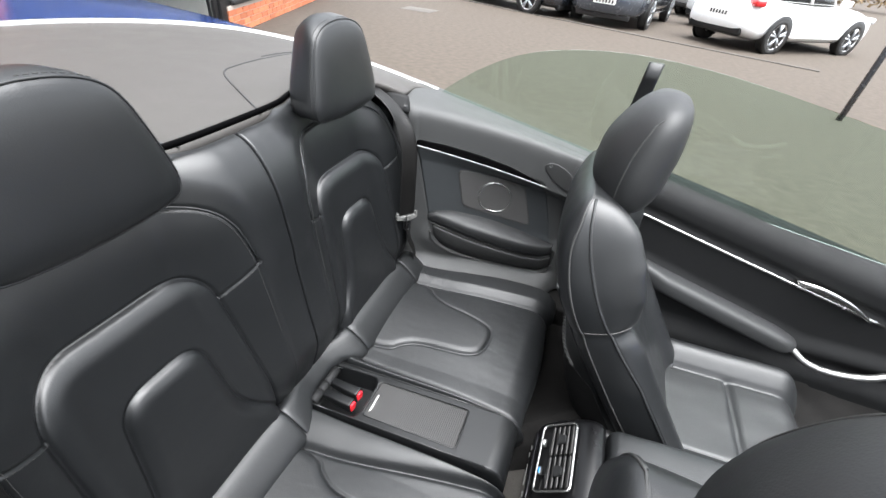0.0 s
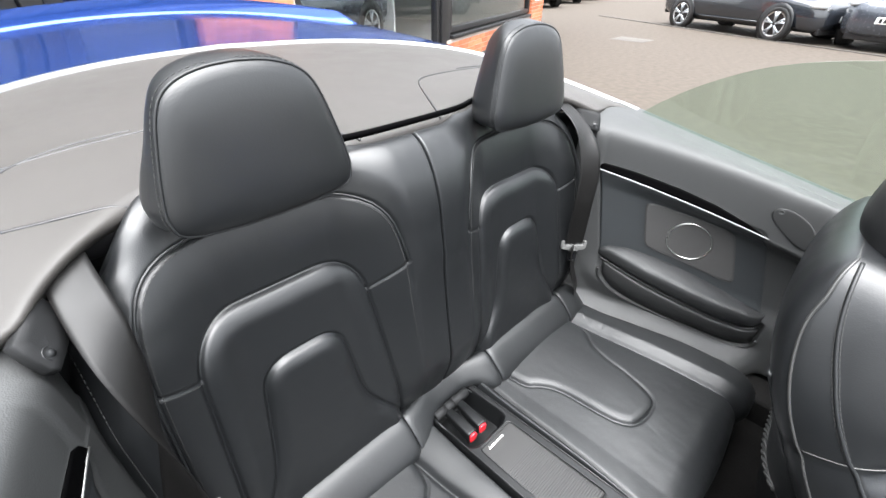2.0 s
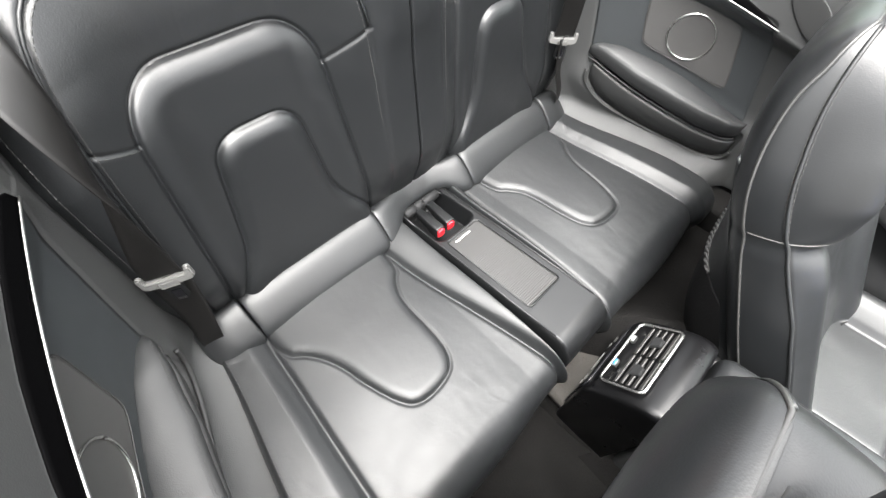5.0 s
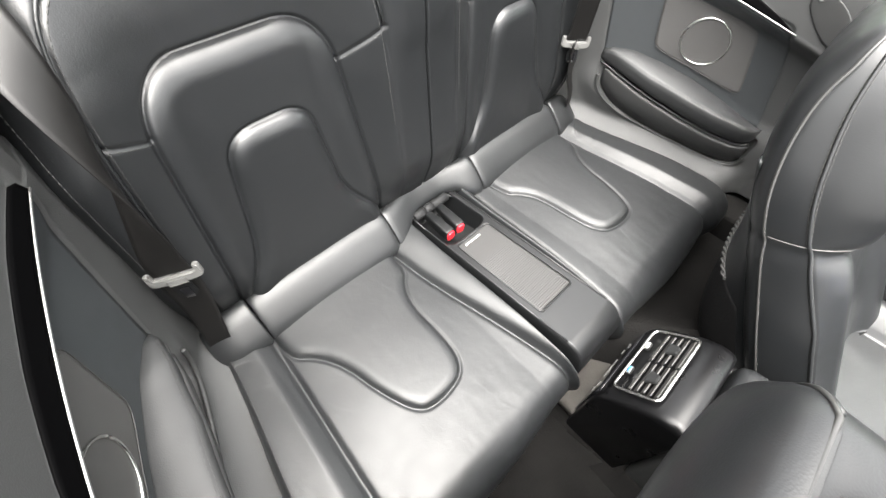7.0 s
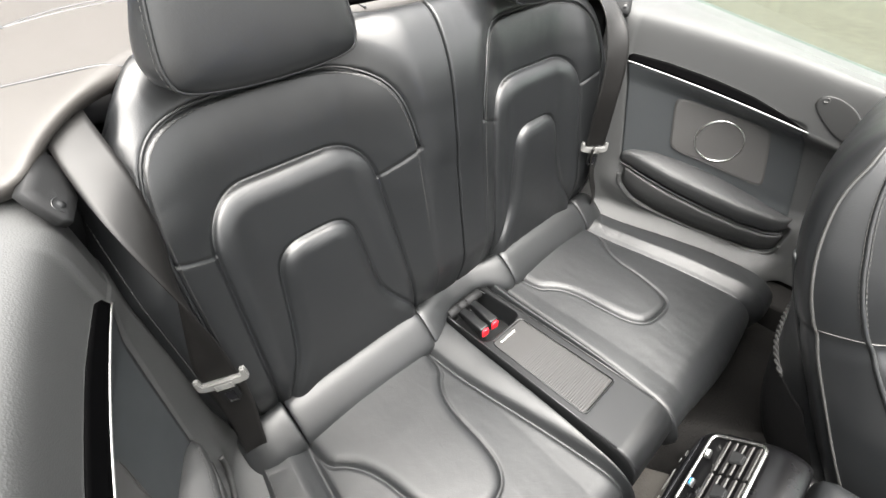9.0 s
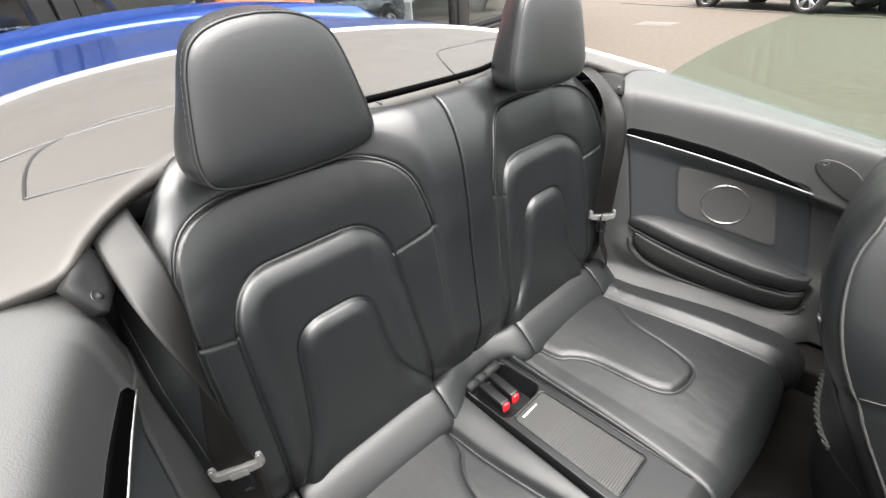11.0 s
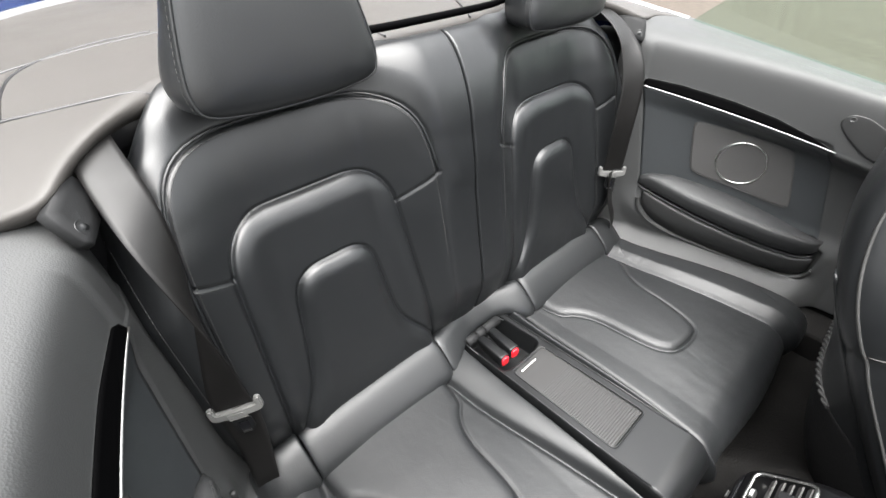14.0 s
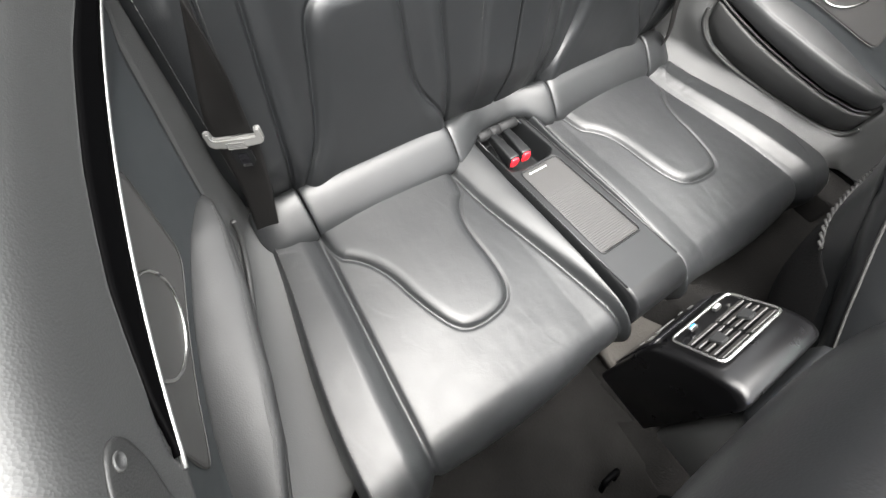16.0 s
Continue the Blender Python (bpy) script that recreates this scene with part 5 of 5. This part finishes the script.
# ---- parked cars ----
def wheel(parent, x, y, r=0.325, w=0.21, spokes=5, side=1):
    t = loft("wheel", [oval((x, y + side * o, r), (1, 0, 0), (0, 0, 1), k, k, 2, 36) for o, k in ((-w, r * 0.62), (-w, r * 0.93), (-w * 0.9, r), (-0.02, r), (0.0, r * 0.95), (0.002, r * 0.76), (-0.02, r * 0.74), (-0.03, r * 0.70))], TYRE, parent, capped=False)
    rows = [oval((x, y + side * o, r), (1, 0, 0), (0, 0, 1), k, k, 2, 30) for o, k in ((0.004, r * 0.745), (0.004, r * 0.69), (-0.05, r * 0.66), (-0.055, 0.01))]
    loft("rim", rows, STEEL if spokes else SATIN, t, "alloy rim", capped=False)
    for k in range(spokes):
        a = 2 * math.pi * k / spokes + 0.3
        for off in (-0.13, 0.13):
            p = [(x + math.cos(a + off * f) * r * q, y + side * d, r + math.sin(a + off * f) * r * q) for q, d, f in ((0.10, -0.005, 0.0), (0.4, 0.0, 0.7), (0.70, 0.0, 1.3))]
            tube("spoke", p, 0.022, SILVERPAINT, t, n=6)
    return t


def vehicle(name, label, paint, length=4.3, width=1.79, height=1.43, estate=False, suv=False, lights="both", spokes=5):
    """A parked car, nose towards -x, standing on z = 0 round its middle."""
    root = thing(name, label, "car")
    L, W, H = length / 2, width / 2, height
    low = 0.24 if suv else 0.19
    st = np.array([-L, -L + 0.05, -L + 0.25, -L + 0.8, -0.22 * L, 0.0, 0.5 * L, L - 0.45, L - 0.12, L])
    top = np.array([0.44, 0.50, 0.56, 0.625, 0.675, 0.68, 0.70, 0.71, 0.66, 0.56]) * H
    half = np.array([0.62, 0.80, 0.93, 0.985, 1.0, 1.0, 1.0, 0.97, 0.90, 0.76]) * W
    bot = np.array([0.32, 0.22, low, low, low, low, low, low + 0.02, 0.30, 0.40])
    xs = np.linspace(-L, L, 44)
    rows = []
    for x in xs:
        t_, h_, b_ = np.interp(x, st, top), np.interp(x, st, half), np.interp(x, st, bot)
        m, k = (t_ + b_) / 2, (t_ - b_) / 2
        ring = oval((x, 0, m), (0, 1, 0), (0, 0, 1), h_, k, 5.5, 40)
        # shoulder line and tuck-in above it
        z = (ring[:, 2] - m) / k
        ring[:, 1] *= 1 - 0.07 * np.clip((z - 0.35) / 0.65, 0, 1) - 0.05 * np.clip((-z - 0.3) / 0.7, 0, 1)
        rows.append(ring)
    loft("body", rows, paint, root)
    # greenhouse: glass, with painted roof and pillars
    front, rear = -0.20 * L, (0.90 if (estate or suv) else 0.86) * L
    glass_rows = []
    for t in np.linspace(0, 1, 9):
        e = t ** 1.1
        x0 = front + (0.36 * L) * e - 0.10 * L * (1 - t)
        x1 = rear - (0.16 if (estate or suv) else 0.26) * L * e
        z = 0.655 * H + (0.335 * H) * math.sin(t * math.pi / 2) ** 0.9
        w = (0.90 - 0.20 * t) * W
        glass_rows.append(oval(((x0 + x1) / 2, 0, z), (1, 0, 0), (0, 1, 0), (x1 - x0) / 2, w, 4.0, 48))
    loft("greenhouse_glass", glass_rows, DARKGLASS, root, "dark car windows")
    roof = [np.asarray(glass_rows[-2]) + [0, 0, 0.004], np.asarray(glass_rows[-1]) + [0, 0, 0.008]]
    c = roof[-1].mean(0)
    roof += [c + (roof[-1] - c) * 0.8 + [0, 0, 0.012], c + (roof[-1] - c) * 0.05 + [0, 0, 0.02]]
    loft("roof", roof, paint, root)
    for j in (5, 43, 12, 36, 19, 29):
        tube("pillar", [g[j] * [1.0, 1.01, 1.0] for g in glass_rows], 0.032, paint, root, n=6)
    for s in (-1, 1):
        line = [g * [1.0, 1.012, 1.0] for g in [glass_rows[0][k] for k in (range(3, 22) if s > 0 else range(27, 46))]]
        tube("window_trim", [p + [0, 0, 0.012] for p in line], 0.010, CHROME, root, n=5)
        box("mirror", (0.12, 0.20, 0.13), (-0.16 * L, s * (W + 0.04), 0.70 * H), paint, root, bevel=0.04)
        for x in (-0.60 * L, 0.60 * L):
            arch = [oval((x, s * (W - 0.02 + o), 0.335), (1, 0, 0), (0, 0, 1), k, k, 2, 30) for o, k in ((0.0, 0.30), (0.012, 0.385), (0.022, 0.385), (0.022, 0.30))]
            loft("wheel_arch", arch, SATIN, root)
            wheel(root, x, s * (W + 0.012), 0.36 if suv else 0.325, side=s, spokes=spokes)
        box("headlamp", (0.30, 0.40, 0.12), (-L + 0.24, s * 0.70 * W, 0.50 * H), LAMP_CLEAR, root, "clear headlamp", 0.05, Euler((0, 0, s * 0.5)).to_matrix())
        box("tail_lamp", (0.22, 0.36, 0.14), (L - 0.14, s * 0.74 * W, 0.62 * H), LAMP_RED, root, "red tail lamp", 0.05, Euler((0, 0, -s * 0.5)).to_matrix())
        tube("sill_line", [(x, s * W * 0.985, 0.33) for x in np.linspace(-0.40 * L, 0.40 * L, 5)], 0.012, paint, root, n=5)
    grille = box("grille", (0.06, 0.78, 0.24), (-L + 0.045, 0, 0.37 * H), FRAME, root, "black front grille", 0.02)
    for k in range(3):
        box("grille_bar", (0.02, 0.74, 0.012), (-L + 0.012, 0, 0.37 * H - 0.06 + 0.06 * k), SATIN, grille, bevel=0.003)
    box("lower_intake", (0.06, 1.30, 0.12), (-L + 0.10, 0, 0.24), FRAME, root, bevel=0.02)
    for x, s in ((-L + 0.008, -1), (L - 0.005, 1)):
        plate = box("number_plate", (0.02, 0.52, 0.11), (x, 0, 0.33 * H if s < 0 else 0.45 * H), PLATE, root, "plate with plain bars", 0.004)
        for k in range(6):
            box("bar", (0.004, 0.045, 0.07), (x + s * 0.012, -0.19 + 0.075 * k, 0.33 * H if s < 0 else 0.45 * H), FRAME, plate, bevel=0)
    box("rear_bumper_trim", (0.10, 1.30, 0.16), (L - 0.06, 0, 0.36), SATIN, root, bevel=0.03)
    return root


def park(root, x, y, heading):
    """heading: degrees that the nose points to, from +x towards +y."""
    root.matrix_basis = Matrix.Translation((x, y, 0)) @ Matrix.Rotation(radians(heading - 180), 4, "Z")


for sx in (-1, 1):
    for y in (0.30, -2.40):
        loft("wheel", [oval((sx * (0.865 + o), y, 0.325), (0, 1, 0), (0, 0, 1), k, k, 2, 32) for o, k in ((-0.20, 0.20), (-0.20, 0.31), (-0.01, 0.325), (0.0, 0.30), (-0.01, 0.24), (-0.04, 0.02))], TYRE, car)

# black hatchback, side on, nose towards -y
hatch = vehicle("black_hatchback", "black five-door hatchback with silver alloy wheels, parked side on", BLACKPAINT, 4.30, 1.78, 1.42)
park(hatch, 13.10, 2.62, 245)
wagon = vehicle("grey_crossover", "dark grey crossover car parked nose to the yard", GREYPAINT, 4.55, 1.88, 1.60, suv=True)
park(wagon, 13.55, -0.55, 167)
row = [("silver_suv", "silver sport utility car seen from its rear corner", SILVERPAINT, 1.62, 15.9, 11.7), ("grey_suv", "grey sport utility car in a parked row", GREYPAINT, 1.62, 18.9, 12.5), ("dark_hatchback", "dark hatchback in a parked row", BLACKPAINT, 1.5, 21.6, 13.2), ("white_hatchback", "white hatchback in a parked row", WHITE, 1.45, 24.4, 13.9), ("black_saloon", "black car at the end of a parked row", BLACKPAINT, 1.45, 27.2, 14.4)]
for n_, l_, p_, h_, x_, y_ in row:
    park(vehicle(n_, l_, p_, 4.35, 1.82, h_, suv=h_ > 1.6, spokes=7), x_, y_, 62)
white = [("white_coupe", "white car with dark roof, parked side on", 12.5, -4.0, 312), ("white_saloon", "white car parked in a row", 15.6, -4.2, 312), ("silver_estate", "silver car parked in a row", 18.5, -4.0, 312), ("white_van_car", "white compact car parked in a row", 21.4, -3.8, 312), ("pale_hatchback", "pale hatchback further along the row", 24.5, -3.5, 312)]
for k, (n_, l_, x_, y_, a_) in enumerate(white):
    park(vehicle(n_, l_, SILVERPAINT if k in (2,) else WHITE, 4.3, 1.80, 1.44), x_, y_, a_)
for n_, x_, y_, a_, p_ in (("white_city_car", 24.5, 4.2, 190, WHITE), ("silver_city_car", 22.5, 1.0, 188, SILVERPAINT), ("white_family_car", 19.0, 2.9, 245, WHITE), ("pale_family_car", 29.0, 2.0, 190, WHITE), ("red_city_car", 28.0, -1.5, 190, LAMP_RED)):
    park(vehicle(n_, "compact car parked far back in the yard", p_, 4.1, 1.75, 1.48), x_, y_, a_)


def sign_post():
    root = thing("sign_post", "slim grey metal post with a dark notice board", "sign post", at=(6.21, -3.44, 0))
    loft("post", [oval((6.21, -3.44, z), (1, 0, 0), (0, 1, 0), 0.035, 0.035, 2, 16) for z in (0.0, 0.9, 1.8, 2.7)], GREYPAINT, root)
    turn = Euler((0, 0, radians(-30))).to_matrix()
    board = box("board", (0.03, 0.80, 0.60), (6.17, -3.47, 1.75), FRAME, root, "dark notice board", 0.004, turn)
    for k in range(3):
        box("marking", (0.004, 0.50, 0.05), (6.148, -3.483, 1.88 - 0.13 * k), SIGN_WHITE if k else LAMP_RED, board, "", 0, turn)


sign_post()


# ---- showroom ----
O, D = Vector((5.09, 4.683, 0)), Vector((0.9397, 0.3421, 0))
N = Vector((-D.y, D.x, 0))
FACE = Matrix((D, N, Vector((0, 0, 1)))).transposed().to_4x4()
FACE.translation = O


def on_face(ob):
    ob.matrix_basis = FACE @ ob.matrix_basis
    return ob


def brick_pier(name, a0, a1, z1, thick, label):
    """A pier of single bricks with recessed mortar."""
    core = box(name, (a1 - a0 - 0.014, thick - 0.014, z1), ((a0 + a1) / 2, thick / 2, z1 / 2), MORTAR, bevel=0)
    tagged(on_face(core), label, "brick wall", kind="structure")
    size = (0.215, 0.1, 0.065)
    bm = bmesh.new()
    bmesh.ops.create_cube(bm, size=1.0)
    bmesh.ops.scale(bm, vec=size, verts=bm.verts)
    whole = bpy.data.meshes.new("brick")
    bm.to_mesh(whole)
    bm.free()
    whole.materials.append(BRICK)
    rows = int(z1 / 0.075)
    for r in range(rows):
        x = a0 + (0.0 if r % 2 else -0.1125)
        while x < a1 - 0.02:
            left, right = max(x, a0), min(x + 0.215, a1)
            if right - left > 0.03:
                b = new("brick", whole)
                b.parent = core
                b.matrix_basis = Matrix.Translation(((left + right) / 2, 0.05 + random.uniform(-0.002, 0.002), 0.0375 + r * 0.075)) @ Matrix.Diagonal(((right - left) / 0.215, 1, 1, 1))
            x += 0.225
    return core


# two cars added indoors, standing in for the car reflections in the glass
for n_, l_, p_, x_, y_ in (("display_hatchback", "dark blue hatchback added behind the showroom glass, for a car reflection in it", BLUE, -1.5, 5.1), ("display_saloon", "grey car added behind the showroom glass, for a car reflection in it", GREYPAINT, 3.0, 6.9)):
    indoor_car = vehicle(n_, l_, p_, 4.2, 1.78, 1.45)
    park(indoor_car, x_, y_, 200)
    indoor_car.matrix_basis = Matrix.Translation((0, 0, 0.055)) @ indoor_car.matrix_basis


def showroom():
    brick_pier("wall_pier_1", -4.72, -3.80, 2.6, 0.34, "red brick pier between showroom windows")
    brick_pier("wall_pier_2", 3.72, 4.75, 2.6, 0.34, "red brick corner pier of a showroom")
    brick_pier("wall_plinth", -0.75, 3.70, 0.34, 0.25, "low red brick wall below a showroom window")
    for k, (a0, a1, z0, z1) in enumerate(((-9.5, -5.72, 0.05, 3.2), (-5.60, -4.74, 0.05, 3.2), (-3.78, -0.92, 0.05, 3.2), (-0.60, 3.70, 0.42, 3.2))):
        root = thing("window_%d" % (k + 1), "large black-framed showroom window", "window", kind="structure", at=(0, 0, 0))
        w, c = 0.09, (a0 + a1) / 2
        for x in (a0 + w / 2, a1 - w / 2):
            on_face(box("window_frame", (w, 0.10, z1 - z0), (x, 0.10, (z0 + z1) / 2), FRAME, root, bevel=0.004))
        for z in (z0 + 0.04, z1 - 0.04):
            on_face(box("window_frame", (a1 - a0 - 2 * w - 0.004, 0.10, 0.08), (c, 0.10, z), FRAME, root, bevel=0.004))
        pane = on_face(box("pane", (a1 - a0 - 2 * w - 0.004, 0.008, z1 - z0 - 0.17), (c, 0.10, (z0 + z1) / 2), CLEAR, root, bevel=0))
        pane.visible_shadow = False
        if z0 > 0.3:
            on_face(box("window_sill", (a1 - a0, 0.18, 0.05), (c, 0.06, 0.375), FRAME, root, bevel=0.005))
    post = on_face(box("door_post", (0.28, 0.16, 3.2), (-0.76, 0.10, 1.6), FRAME, bevel=0.01))
    tagged(post, "thick black post between showroom windows", "post", kind="structure")
    post2 = on_face(box("door_post", (0.10, 0.14, 3.2), (-5.66, 0.10, 1.6), FRAME, bevel=0.01))
    tagged(post2, "slim black post of the showroom door", "post", kind="structure")
    for name, size, at, m, label in (("showroom_floor", (14.4, 7.0, 0.05), (-2.4, 3.8, 0.03), SHOWFLOOR, "grey tiled showroom floor"), ("wall_back", (14.4, 0.2, 3.3), (-2.4, 7.4, 1.65), SHOWWALL, "plain back wall of the showroom"), ("ceiling", (14.6, 7.6, 0.25), (-2.4, 3.7, 3.35), SHOWWALL, "flat showroom ceiling"), ("wall_left", (0.2, 7.2, 3.2), (-9.65, 3.8, 1.6), SHOWWALL, "side wall of the showroom"), ("wall_right", (0.25, 7.0, 3.2), (4.62, 3.9, 1.6), SHOWWALL, "side wall of the showroom"), ("fascia", (14.6, 0.35, 1.1), (-2.4, 0.2, 3.78), FRAME, "dark fascia above the showroom windows")):
        tagged(on_face(box(name, size, at, m, bevel=0.005, smooth=False)), label, "building", kind="structure")
    # blue notices on the corner pier
    for k in range(3):
        sign = thing("notice_sign", "small blue notice on a white board", "sign", "notices", at=(0, 0, 0))
        on_face(box("board", (0.52, 0.012, 0.30), (4.18, -0.012, 0.78 + 0.36 * k), SIGN_WHITE, sign, bevel=0.002))
        on_face(box("field", (0.47, 0.004, 0.25), (4.18, -0.0205, 0.78 + 0.36 * k), SIGN_BLUE, sign, "blue printed field", 0))
        for j, w in enumerate((0.36, 0.28)):
            on_face(box("text_bar", (w, 0.003, 0.03), (4.18, -0.0245, 0.82 + 0.36 * k - 0.07 * j), SIGN_WHITE, sign, "", 0))
    # table and chairs inside
    for k, (a, y) in enumerate(((-2.6, 1.6), (-1.7, 2.0))):
        chair = thing("visitor_chair", "dark visitor chair with thin metal legs inside the showroom", "chair", "visitor chairs", at=(0, 0, 0))
        on_face(box("seat", (0.46, 0.46, 0.06), (a, y, 0.47), TRIM_SOFT, chair, bevel=0.02))
        on_face(box("backrest", (0.46, 0.05, 0.42), (a, y + 0.22, 0.74), TRIM_SOFT, chair, bevel=0.02))
        for dx in (-0.2, 0.2):
            for dy in (-0.2, 0.2):
                on_face(tube("leg", [(a + dx * 1.1, y + dy * 1.1, 0.06), (a + dx, y + dy, 0.45)], 0.011, STEEL, chair))
    desk = thing("showroom_desk", "white low desk inside the showroom", "desk", at=(0, 0, 0))
    on_face(box("desktop", (1.3, 0.65, 0.04), (0.6, 2.4, 0.74), SIGN_WHITE, desk, bevel=0.006))
    for dx in (-0.55, 0.55):
        on_face(box("leg_panel", (0.05, 0.6, 0.68), (0.6 + dx, 2.4, 0.39), SIGN_WHITE, desk, bevel=0.004))


showroom()


# ---- far edge of the yard ----
def hedge():
    rng = np.random.RandomState(4)
    verts, faces = [], []
    for k in range(9000):
        a = rng.rand()
        c = np.array([38 + 6 * rng.rand() + 10 * a, -22 + 52 * a, 0.3 + 3.4 * rng.rand() ** 0.8 * (0.75 + 0.35 * math.sin(a * 37) * math.sin(a * 13 + 1))])
        u, v = rng.randn(3), rng.randn(3)
        u /= np.linalg.norm(u)
        v -= u * (u @ v)
        v /= np.linalg.norm(v)
        s = 0.10 + 0.12 * rng.rand()
        i = len(verts)
        verts += [(c + u * s).tolist(), (c + v * s * 0.6).tolist(), (c - u * s).tolist(), (c - v * s * 0.6).tolist()]
        faces.append((i, i + 1, i + 2, i + 3))
    me = bpy.data.meshes.new("hedge")
    me.from_pydata(verts, [], faces)
    ob = finish(new("hedge", me), material("autumn_leaves", (0.11, 0.075, 0.035), 0.8, vary=0.5, vary_scale=1.2), smooth=False)
    tagged(ob, "thin autumn hedge along the far edge of the yard", "hedge", kind="stuff")


hedge()
